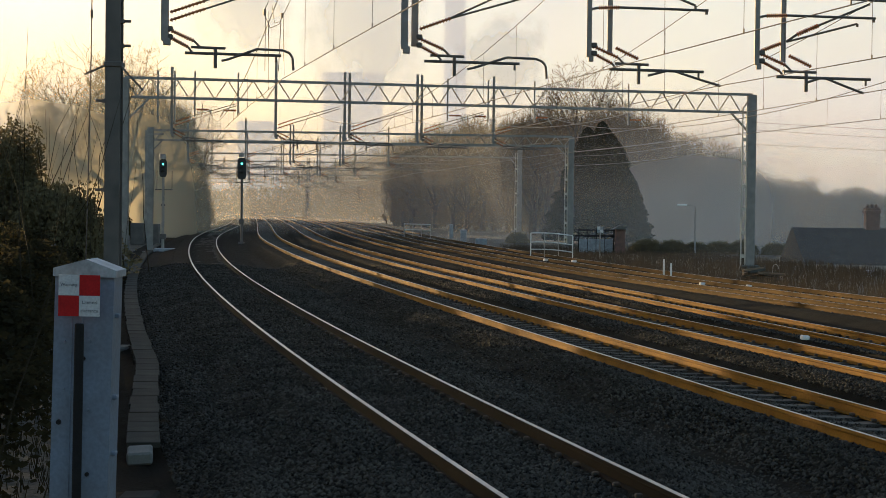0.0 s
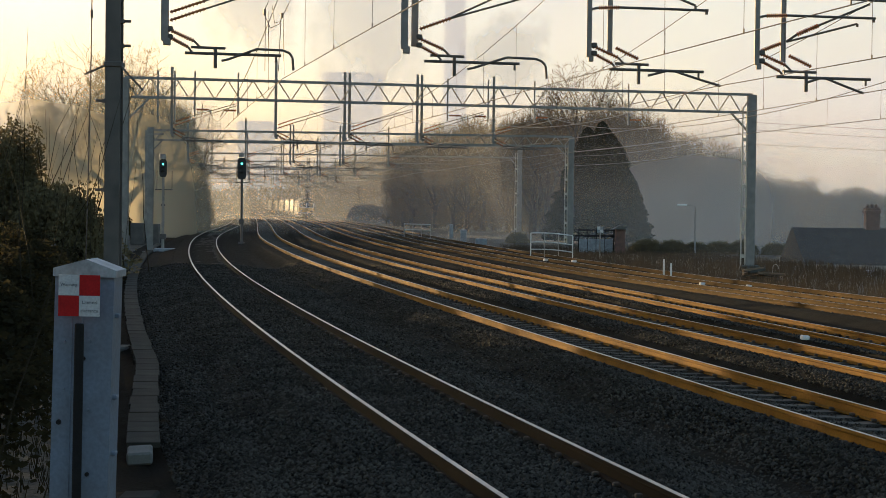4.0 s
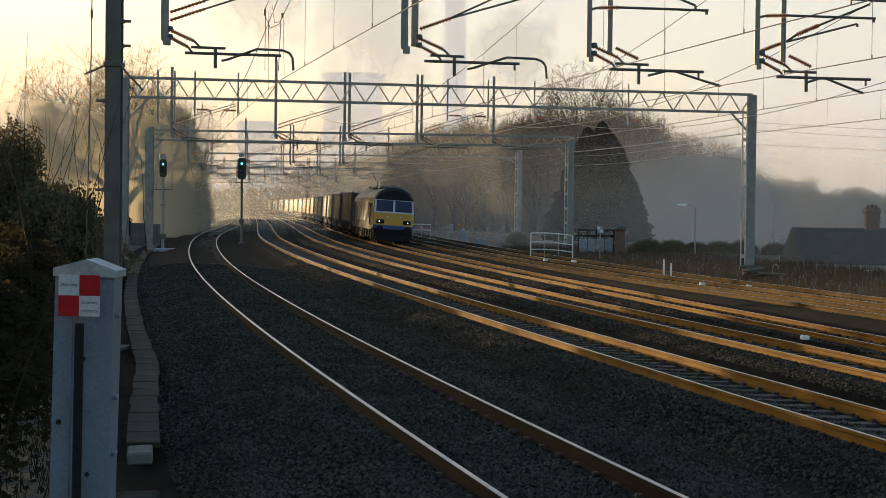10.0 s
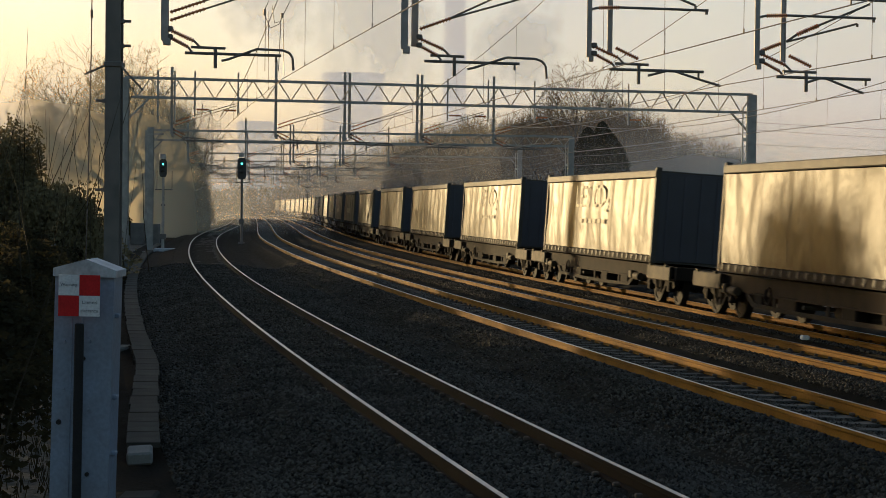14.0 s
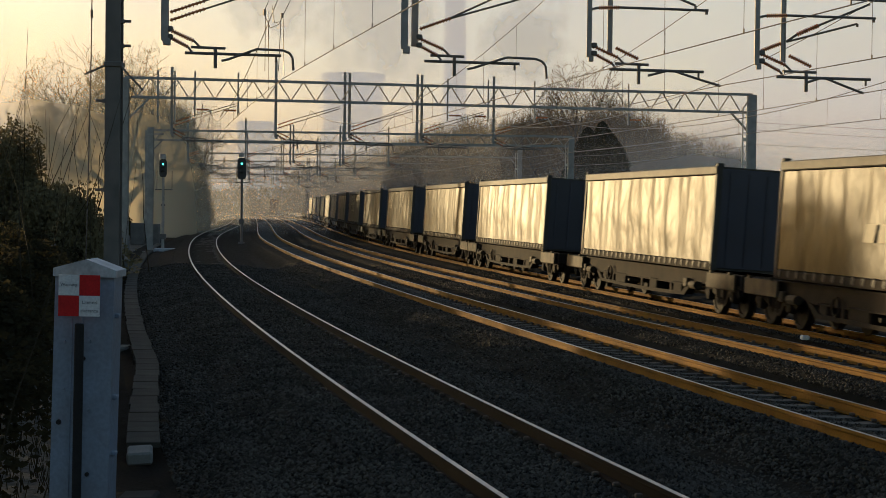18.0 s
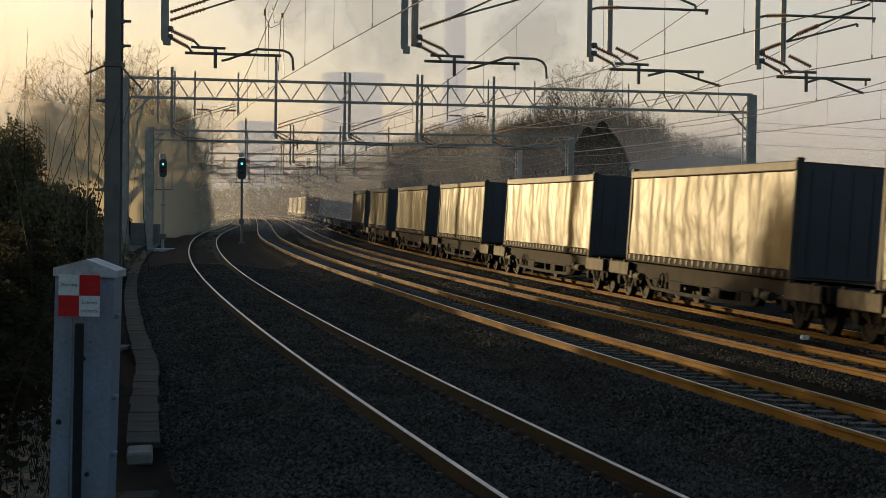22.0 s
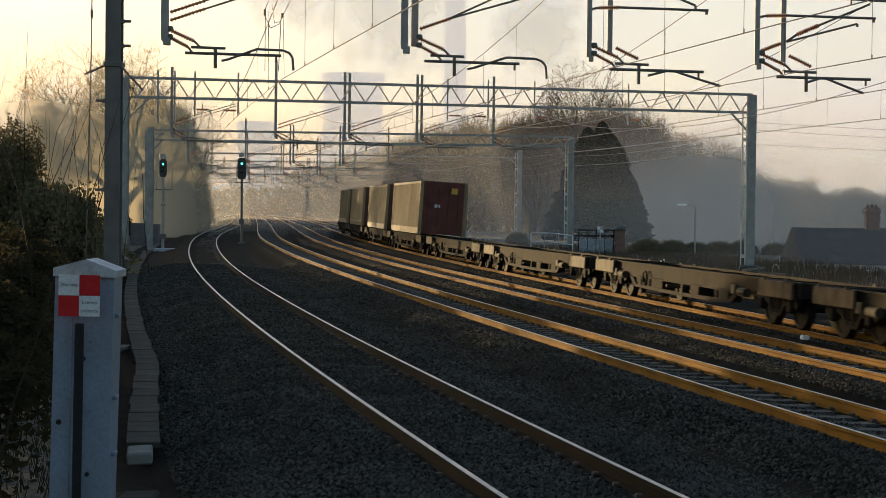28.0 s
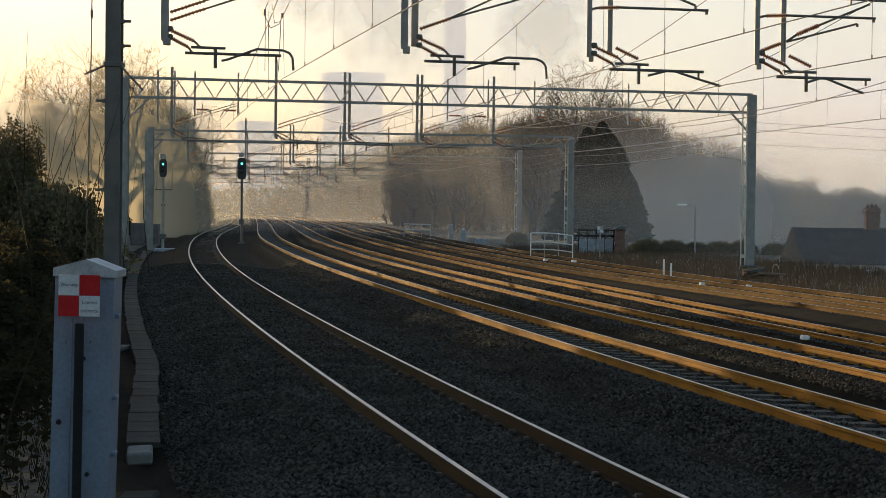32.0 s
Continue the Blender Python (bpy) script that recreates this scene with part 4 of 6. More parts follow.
def build_trees():
    broad = grow(3, 10.0, 0.72, 0.16, 7)
    tall = grow(8, 10.0, 0.52, 0.2, 6)
    small = [grow(21, 10.0, 0.85, 0.12, 6, fine=0.013), grow(22, 10.0, 0.7, 0.14, 6, fine=0.013)]

    def put(meshes, px, y, h, rz, label="leafless winter tree with fine twigs"):
        tree(meshes, pose(px, y, -0.6, 0, 0, rz), label, h)
    glow = "tall leafless tree glowing in the backlight of a low sun"
    for k, (x, y, h, rz) in enumerate(((-32.6, 160, 17.6, 20), (-27.6, 164, 17.8, 140), (-30.6, 172, 16.4, 250), (-25.0, 168, 13.5, 75), (-37.2, 170, 13.0, 310), (-36.5, 182, 15.0, 160), (-47, 168, 16.5, 40), (-53, 176, 15.0, 200), (-60, 170, 16.0, 100))):
        put(broad if k % 3 != 1 else tall, x, y, h, rz, glow)
    for i, (x, y, h) in enumerate(((-40, 190, 11), (-45, 205, 12), (-42, 240, 14))):
        put(small[i % 2], x, y, h, i * 70)
    rnd = random.Random(11)
    # the wood behind the tracks, its crowns standing above the thicket
    for i in range(22):
        u = i / 21
        put((tall, small[0], small[1])[i % 3], -5.5 + 24.5 * u + rnd.uniform(-1.5, 1.5), 252 - 62 * u + rnd.uniform(-8, 8), rnd.uniform(13.0, 15.6) * min(1.0, 0.75 + 0.9 * u), i * 51, "leafless tree of a dim misty wood")
    put(tall, 14.2, 186, 18.6, 200, "tall broad leafless tree above a dark conifer")
    put(broad, 15.6, 192, 16.0, 20, "broad leafless tree above a dark conifer")
    put(tall, 10.9, 190, 14.6, 90, "broad leafless tree above a dark conifer")
    # crowns along the slope that falls away from the tracks
    for i, (x, y, h) in enumerate(((18.0, 178, 12.0), (20.4, 174, 11.6), (22.6, 176, 10.9), (24.8, 173, 11.0), (26.6, 172, 10.2), (28.4, 174, 8.8), (30.2, 173, 7.0), (32.2, 176, 5.8), (23.4, 182, 11.2), (26.0, 182, 10.6))):
        put((broad, tall, small[1])[i % 3], x, y, h, i * 83, "leafless tree on a wooded slope")
    for i in range(26):
        u = i / 25
        put(small[i % 2], 37 + 33 * u + rnd.uniform(-1.5, 1.5), 240 + rnd.uniform(-10, 10), rnd.uniform(6.4, 8.4) * (1 - 0.3 * u), i * 37, "small leafless tree of a far hedgerow")

    def ramp(u, a, b):
        return min(1.0, u / a, (1 - u) / b)

    def middle(r):
        u = r.random()
        return -7 + 31 * u, 260 - 74 * u + r.uniform(-8, 8), (11.6 + 3.0 * noise.noise((u * 11, 0, 0))) * (0.3 + 0.7 * ramp(u, 0.14, 0.05))
    wood(1, 10000, middle, "dim misty leafless wood behind the tracks")

    def bend(r):
        y = 540 - 285 * r.random() ** 0.8
        return float(T6.at(y)) + 6 + r.uniform(0, 7), y, 11.5 + 3.5 * noise.noise((y * 0.03, 22, 0))
    wood(9, 9000, bend, "misty leafless wood along the far curve of the tracks")

    def slope(r):
        u = r.random()
        return 14.2 + 26.0 * u, 178 - 3 * u + r.uniform(-3, 3), 7.6 - 6.0 * u ** 1.05 + 0.7 * noise.noise((u * 9, 3, 0))
    wood(2, 15000, slope, "leafless thicket on a slope falling away from the tracks")

    def far(r):
        u = r.random()
        return 34 + 36 * u, 236 + r.uniform(-8, 8), 5.0 - 1.2 * u + 0.9 * noise.noise((u * 14, 5, 0))
    wood(3, 7000, far, "far leafless hedgerow in haze")

    def left(r):
        u = r.random()
        return -56 + 22 * u, 262 + r.uniform(-9, 9), (12.0 + 3.5 * noise.noise((u * 7, 30, 0))) * ramp(u, 0.25, 0.06)
    wood(7, 6000, left, "dense golden brown leafless wood in bright haze")

    def brake(r):
        u = r.random()
        return -39 + 16 * u, 174 + r.uniform(-4, 4), (5.6 + 5.6 * min(1, max(0, (u - 0.42) / 0.12)) + 1.5 * noise.noise((u * 8, 41, 0))) * min(1.0, (1 - u) / 0.16 + 0.25)
    wood(8, 12000, brake, "golden brown thicket below tall bare trees")

    def screen(r):
        u = r.random()
        return -52 + 21 * u, 206 + r.uniform(-6, 6), (7.4 + 2.5 * noise.noise((u * 9, 51, 0))) * min(1.0, (1 - u) / 0.1 + 0.4)
    wood(10, 9000, screen, "leafless wood glowing in the mist beside the curve")

    def end(r):
        u = r.random()
        return -62 + 60 * u, 410 + r.uniform(-8, 8) + 40 * u, 6.0 + 3 * noise.noise((u * 9, 12, 0)) + 6 * max(0, u - 0.6)
    wood(6, 8000, end, "pale misty wood at the end of the curve")


def build_conifers():
    def cone(rnd):
        h = rnd.random() ** 1.4
        a, w = rnd.uniform(0, 6.28), rnd.uniform(0.72, 1.0)
        r = (1 - h) ** 0.62 * 3.7 * (0.88 + 0.12 * math.sin(h * 31 + 2 * math.sin(a * 3))) * (1 + 0.34 * noise.noise((math.cos(a) * 1.7, math.sin(a) * 1.7, h * 6)) + 0.16 * noise.noise((math.cos(a) * 6, math.sin(a) * 6, h * 22)))
        return Vector((math.cos(a) * r * w, math.sin(a) * r * w, 0.3 + h * 9.8))
    me = leafy_mesh(5, 52000, cone, 0.27, M_CONIFER)
    trunk = Geo().tube((0, 0, -0.6), (0, 0, 9.2), 0.26, 0.05, 7).mesh("trunk", M_BARK)
    for x, y, s, rz in ((13.1, 150, 1.0, 0), (12.2, 154, 0.97, 130), (14.3, 155, 0.92, 250), (11.2, 157, 0.70, 40), (15.4, 152, 0.62, 300)):
        ob = thing("conifer", "dense dark evergreen conifer", "tree", pose(x, y, -0.6, 0, 0, rz) @ Matrix.Scale(s, 4), group="conifers beyond the tracks")
        part("trunk", trunk, M_BARK, ob)
        part("crown", me, M_CONIFER, ob, "dark green conical crown")


def mound(rx, ry, h, flat=1.0):
    def f(rnd):
        a, e = rnd.uniform(0, 6.28), math.asin(rnd.random())
        w = rnd.uniform(0.72, 1.0)
        lump = 1 + 0.22 * noise.noise((math.cos(a) * 2.2, math.sin(a) * 2.2, e * 2.5))
        return Vector((math.cos(a) * math.cos(e) * rx * w * lump, math.sin(a) * math.cos(e) * ry * w * lump, math.sin(e) ** flat * h * (w if flat == 1 else 0.94 + 0.06 * w) * lump))
    return f


def build_bushes():
    tall = leafy_mesh(31, 48000, mound(2.5, 2.9, 6.0), 0.14, M_HEDGE)
    low = leafy_mesh(32, 14000, mound(2.6, 3.0, 2.6), 0.14, M_HEDGE)
    row = leafy_mesh(33, 16000, mound(2.6, 3.0, 2.6, 0.4), 0.13, M_BRAMBLE)
    rods = Geo()
    rnd = random.Random(9)
    for i in range(24):
        p = Vector((rnd.uniform(-2.5, 2.5), rnd.uniform(-3, 3), 0))
        d = Vector((rnd.uniform(-0.3, 0.35), rnd.uniform(-0.3, 0.3), 1)).normalized()
        L = rnd.uniform(2.5, 6.5)
        pts = [p + d * (L * k / 4) + Vector((0.05 * k * k * rnd.uniform(-0.3, 0.5), 0, 0)) for k in range(5)]
        for k, (a, b) in enumerate(zip(pts, pts[1:])):
            rods.tube(a, b, 0.016 * (1 - k / 5.2), 0.016 * (1 - (k + 1) / 5.2), 4)
    rods = rods.mesh("stems", M_STALK)

    base = Geo()
    for i in range(7):
        a = i * 0.9
        base.tube((0.12 * math.cos(a), 0.12 * math.sin(a), -0.2), (0.9 * math.cos(a), 0.9 * math.sin(a), 1.2 + 0.1 * (i % 3)), 0.04, 0.015, 5)
    base = base.mesh("stems", M_BARK)

    def bush(x, y, me, s, rz, stems, label="tall tangled dark hedge bush with bare shoots"):
        ob = thing("hedge_bush", label, "bush", pose(x, y, -0.65, 0, 0, rz) @ (Matrix.Diagonal((*s, 1)) if isinstance(s, tuple) else Matrix.Scale(s, 4)), group="bushes along the boundary")
        part("foliage", me, M_BRAMBLE, ob)
        part("woody_stems", base, M_BARK, ob, "forked woody stems at the base")
        if stems:
            tagged(part("shoot_tangle", rods, M_STALK, ob, "long bare upright shoots"), kind="stuff")
    bush(-16.0, 66.2, tall, (0.74, 0.85, 0.97), 0, 1)
    bush(-15.9, 67, low, 1.5, 60, 1)
    bush(-14.0, 65, low, (0.9, 0.9, 1.4), 15, 1)
    bush(-20.4, 78, low, 0.95, 160, 1)
    # row carried on out of view, its heights set to shade tracks 1, 2
    for i in range(46):
        y = 17 + i * 2.9
        h = (1.5 if y < 30 else 1.62 if y < 47 else 1.2) + 0.65 + 0.07 * math.sin(i * 2.1)
        bush(float(T1.at(y)) - 6.3 - 0.7 * (i % 2) - (0.35 if y < 34 else 0.012 * y), y, row, (0.8, 0.8, h / 2.75), i * 41, i % 4 == 0 and y < 75, "dark bramble bush of the shading row beside the track")
    for i, (x, y, s) in enumerate(((6, 145, 0.4), (13.3, 118, 0.42), (15.0, 118, 0.40), (16.6, 118.5, 0.36), (18.6, 122, 0.36), (20.4, 123, 0.40), (22.4, 122, 0.34), (24.6, 124, 0.40))):
        bush(x, y, low, s, i * 77, 0, "low scrub bush on waste ground")


def build_grass():
    def shape(r):
        y = r.uniform(45, 128)
        x = float(T6.at(y)) + 2.6 + r.random() ** 1.3 * 12
        return Vector((x, y, -0.62))
    me = leafy_mesh(8, 20000, shape, 0.45, M_DRYGRASS, True)
    tagged(new("dead_grass", me), "tufts of dead brown grass on the verge", "grass", kind="stuff")

    def shape2(r):
        y = r.uniform(17, 80)
        return Vector((float(T1.at(y)) - 3.9 - r.random() ** 1.2 * 3, y, -0.6))
    me = leafy_mesh(18, 5000, shape2, 0.26, M_STALK, True)
    tagged(new("verge_weeds", me), "dark weeds along the cable trough", "grass", kind="stuff")


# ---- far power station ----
def build_power_station():
    Y = 1500.0

    def at(px):
        return (px - 784) / 3200 * Y
    ob = thing("power_station_chimney", "very tall pale concrete chimney in haze", "chimney")
    g = Geo()
    g.tube((0, 0, -1), (0, 0, 190), 10.2, 8.6, 24)
    part("shaft", g, M_FARCONC, ob, smooth=False)
    ob.location = (at(801), Y, 0)
    g = Geo()
    prof = [(0, 40), (12, 37), (30, 32), (50, 28), (70, 25.2), (85, 24.2), (100, 25.0), (112, 26.5)]
    rows = [[(math.cos(a * math.pi / 16) * r, math.sin(a * math.pi / 16) * r, z) for a in range(33)] for z, r in prof]
    g.grid(rows)
    for x, y, k in ((at(622), Y, 1.0), (at(430), Y + 100, 0.68)):
        tower = thing("cooling_tower", "broad concrete cooling tower in pale haze", "cooling tower", pose(x, y, -1) @ Matrix.Scale(k, 4), group="cooling towers")
        part("shell", g, M_FARCONC, tower, smooth=True)


# ---- steam ----
def steam_material():
    m = bpy.data.materials.new("steam")
    m.use_nodes = True
    n, l = m.node_tree.nodes, m.node_tree.links
    n.remove(n["Principled BSDF"])
    co, vl, mr, no, ad, mu = (n.new(k) for k in ("ShaderNodeTexCoord", "ShaderNodeVectorMath", "ShaderNodeMapRange", "ShaderNodeTexNoise", "ShaderNodeMath", "ShaderNodeMath"))
    vl.operation = "LENGTH"
    l.new(co.outputs["Object"], vl.inputs[0])
    no.inputs["Scale"].default_value, no.inputs["Detail"].default_value = 2.2, 5.0
    l.new(co.outputs["Object"], no.inputs["Vector"])
    ad.operation, ad.inputs[1].default_value = "MULTIPLY_ADD", 0.9
    l.new(no.outputs["Fac"], ad.inputs[0])
    l.new(vl.outputs["Value"], ad.inputs[2])
    mr.interpolation_type = "SMOOTHSTEP"
    mr.inputs["From Min"].default_value, mr.inputs["From Max"].default_value = 0.75, 1.35
    mr.inputs["To Min"].default_value, mr.inputs["To Max"].default_value = 0.42, 0.0
    l.new(ad.outputs[0], mr.inputs["Value"])
    tr, di, tl, mx, my = n.new("ShaderNodeBsdfTransparent"), n.new("ShaderNodeBsdfDiffuse"), n.new("ShaderNodeBsdfTranslucent"), n.new("ShaderNodeMixShader"), n.new("ShaderNodeMixShader")
    di.inputs["Color"].default_value = (0.80, 0.78, 0.76, 1)
    tl.inputs["Color"].default_value = (0.62, 0.60, 0.58, 1)
    mx.inputs[0].default_value = 0.5
    l.new(di.outputs[0], mx.inputs[1])
    l.new(tl.outputs[0], mx.inputs[2])
    l.new(mr.outputs[0], my.inputs[0])
    l.new(tr.outputs[0], my.inputs[1])
    l.new(mx.outputs[0], my.inputs[2])
    l.new(my.outputs[0], n["Material Output"].inputs["Surface"])
    return m


STEAM = []


def build_steam():
    ms = steam_material()
    for i, (px, py, w, h) in enumerate(((650, 55, 150, 190), (885, 108, 110, 105), (430, 20, 120, 130))):
        Y = 770.0 - i * 6
        g = Geo()
        g.grid([[(u, 0.1 * math.sin(3 * u), v) for u in (-1.4, -0.7, 0, 0.7, 1.4)] for v in (-1.4, -0.7, 0, 0.7, 1.4)])
        ob = part("steam_plume", g, ms, smooth=True)
        s = Y / 3200
        ob.scale = (w * s, 40 * s, h * s)
        ob.location = ((px - 784) * s, Y, 2.35 + (366 - py) * s)
        tagged(ob, "soft grey steam plume above the cooling towers", "steam", kind="stuff")
        STEAM.append(ob)


# ---- lineside things ----
def text_part(name, body, size, parent, m, mat):
    cu = bpy.data.curves.new(name, "FONT")
    cu.body, cu.size, cu.align_x, cu.align_y = body, size, "CENTER", "CENTER"
    cu.extrude = 0.0006
    cu.materials.append(mat)
    ob = new(name, cu)
    ob.parent = parent
    ob.matrix_local = m
    return ob


def build_cabinet():
    x, y = -2.87, 14.5
    ob = thing("equipment_cabinet", "narrow tall grey painted metal equipment cabinet with a peaked lid", "cabinet", pose(x, y, -0.5, 0, 1.0, 0))
    g = Geo()
    g.sweep([(-0.245, 0), (0.215, 0), (0.228, 2.27), (-0.24, 2.27)], [Matrix.Translation((0, -0.17, 0)), Matrix.Translation((0, 0.2, 0))])
    part("body", g, M_CAB, ob)
    g = Geo()
    g.box((-0.10, -0.176, 1.1), (0.014, 0.012, 2.2))
    g.box((-0.02, -0.176, 1.1), (0.014, 0.012, 2.2))
    part("door_seam", g, M_CAB, ob)
    g = Geo()
    g.sweep([(-0.25, 2.26), (0.25, 2.26), (0.25, 2.315), (0.01, 2.40), (-0.25, 2.325)], [Matrix.Translation((0, -0.21, 0)), Matrix.Translation((0, 0.24, 0))])
    part("lid", g, M_CABLID, ob, "pale peaked lid with worn edges")
    for bx, bz, r in ((-0.184, 1.10, 0.022), (0.0, 1.61, 0.018), (0.05, 0.69, 0.018), (0.045, 1.75, 0.013), (0.05, 1.20, 0.013), (-0.15, 1.36, 0.012), (-0.15, 1.74, 0.012)):
        g = Geo()
        g.tube((bx, -0.17, bz), (bx, -0.195, bz), r, r * 0.85, 12)
        part("bolt", g, M_BLACK if r > 0.015 else M_CAB, ob)
    for z in (1.95, 1.30, 0.85):
        part("hinge", Geo().box((0.235, -0.05, z), (0.05, 0.10, 0.035), None, 0.008), M_CAB, ob)
    # warning board on its own post, in front
    ob = thing("warning_sign", "red and white chequered warning board on a dark post", "sign", pose(-2.86, 14.12, -0.5, 0, 0.6, 0))
    g = Geo()
    g.box((0.0, 0.03, 0.95), (0.07, 0.04, 1.9), None, 0.008)
    part("post", g, M_BLACK, ob, "dark flat post")
    w = 0.163
    for i, (sx, sz, mt, nm) in enumerate(((-1, 1, M_SIGNWHITE, "white_square"), (1, 1, M_SIGNRED, "red_square"), (-1, -1, M_SIGNRED, "red_square"), (1, -1, M_SIGNWHITE, "white_square"))):
        g = Geo()
        g.box((sx * w / 2, 0, 2.12 + sz * w / 2), (w - 0.002, 0.006, w - 0.002), None, 0.001)
        part(nm, g, mt, ob)
    up = pose(0, 0, 0, 90, 0, 0)
    text_part("lettering", "Warning", 0.038, ob, Matrix.Translation((-w / 2, -0.0045, 2.12 + w * 0.52)) @ up, M_INK)
    text_part("lettering", "Limited", 0.038, ob, Matrix.Translation((w / 2, -0.0045, 2.12 - w * 0.32)) @ up, M_INK)
    text_part("lettering", "clearance", 0.036, ob, Matrix.Translation((w / 2, -0.0045, 2.12 - w * 0.72)) @ up, M_INK)


def build_trough():
    """Concrete cable trough beside the nearest track: one lid after another."""
    ob = thing("cable_trough", "line of grey concrete cable trough lids along the cess", "cable trough", kind="structure")
    rnd = random.Random(2)
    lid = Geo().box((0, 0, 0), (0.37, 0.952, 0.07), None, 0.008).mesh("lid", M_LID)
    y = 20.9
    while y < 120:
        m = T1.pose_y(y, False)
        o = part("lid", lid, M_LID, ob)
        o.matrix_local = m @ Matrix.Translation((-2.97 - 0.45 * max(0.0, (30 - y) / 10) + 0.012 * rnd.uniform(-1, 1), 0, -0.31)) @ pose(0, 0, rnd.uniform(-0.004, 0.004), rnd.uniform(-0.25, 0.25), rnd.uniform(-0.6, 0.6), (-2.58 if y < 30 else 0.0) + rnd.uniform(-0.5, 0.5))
        y += 0.96
    for x, y, z, sx, sy, rz, lab in ((-3.1, 18.6, -0.25, 0.26, 0.42, 8, "pale concrete lid lying askew on the ballast"), (-2.74, 16.4, -0.36, 0.34, 0.3, -3, "dark concrete slab end by the cabinet")):
        g = Geo()
        g.box((0, 0, 0), (sx, sy, 0.13), None, 0.02)
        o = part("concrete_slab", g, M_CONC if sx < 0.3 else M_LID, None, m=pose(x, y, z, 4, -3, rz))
        tagged(o, lab, "slab")


def build_signal(x, y, top, z0, label, side=0, k=1.0):
    ob = thing("colour_light_signal", label, "railway signal", pose(x, y, 0))
    g = Geo()
    g.tube((0, 0, z0), (0, 0, top - 1.5 * k), 0.085, 0.075, 10)
    g.box((0, 0, z0 + 0.1), (0.4, 0.4, 0.25), None, 0.02)
    part("post", g, M_GALV if side else M_STEEL_DARK, ob)
    g = Geo()
    g.sweep([(u * k, v * k) for u, v in ((-0.20, 0), (0.20, 0), (0.30, 0.22), (0.30, 1.25), (0.18, 1.45), (-0.18, 1.45), (-0.30, 1.25), (-0.30, 0.22))], [Matrix.Translation((0, -0.10, top - 1.55 * k)), Matrix.Translation((0, -0.05, top - 1.55 * k))])
    g.box((0, 0.08, top - 0.85 * k), (0.36 * k, 0.28, 1.15 * k), None, 0.03)
    part("backboard", g, M_HEADBOARD, ob, "black signal head with backboard")
    for z in (top - 0.50 * k, top - 0.82 * k, top - 1.14 * k):
        g = Geo()
        for a in range(5):
            t0, t1 = math.pi * a / 5, math.pi * (a + 1) / 5
            g.add([(0.12 * k * math.cos(t0), -0.10, z + 0.12 * k * math.sin(t0)), (0.12 * k * math.cos(t1), -0.10, z + 0.12 * k * math.sin(t1)), (0.12 * k * math.cos(t1), -0.34, z + 0.12 * k * math.sin(t1)), (0.12 * k * math.cos(t0), -0.34, z + 0.12 * k * math.sin(t0))], [(0, 1, 2, 3)])
        part("hood", g, M_BLACK, ob)
    g = Geo()
    g.tube((0, -0.105, top - 0.50 * k), (0, -0.125, top - 0.50 * k), 0.06 * k, 0.06 * k, 14)
    part("green_lamp", g, M_GREEN, ob, "lit green lamp")
    g = Geo()
    g.box((0, 0.25, top - 1.75), (0.9, 0.5, 0.05))
    g.tube((0.42, 0.45, top - 1.75), (0.42, 0.45, top - 0.7), 0.02)
    g.tube((-0.42, 0.45, top - 1.75), (-0.42, 0.45, top - 0.7), 0.02)
    g.box((0, 0.02, top - 2.6), (0.22, 0.1, 0.12))
    g.box((0, 0.02, top - 4.35), (0.34, 0.2, 0.3), None, 0.02)
    part("ladder_stage", g, M_STEEL_DARK, ob)
    g = Geo()
    g.tube((-0.05, 0, top - 0.05), (-0.05, 0, top + 0.22), 0.2, 0.16, 10)
    part("top_cap", g, M_GALV, ob)


def build_lone_mast():
    ob = thing("steel_mast", "grey steel mast beside the tracks on a concrete base", "mast")
    build_mast(ob, -16.4, 101.2, -0.5, 6.6, 0.32, 0.3)
    part("bracket", Geo().box((-16.1, 101.0, 6.2), (0.9, 0.08, 0.1)), M_GALV, ob)
    o = part("concrete_base", Geo().box((-15.35, 100.2, -0.32), (1.25, 0.9, 0.34), None, 0.04), M_CABLID)
    tagged(o, "pale concrete base block under a signal post", "base")


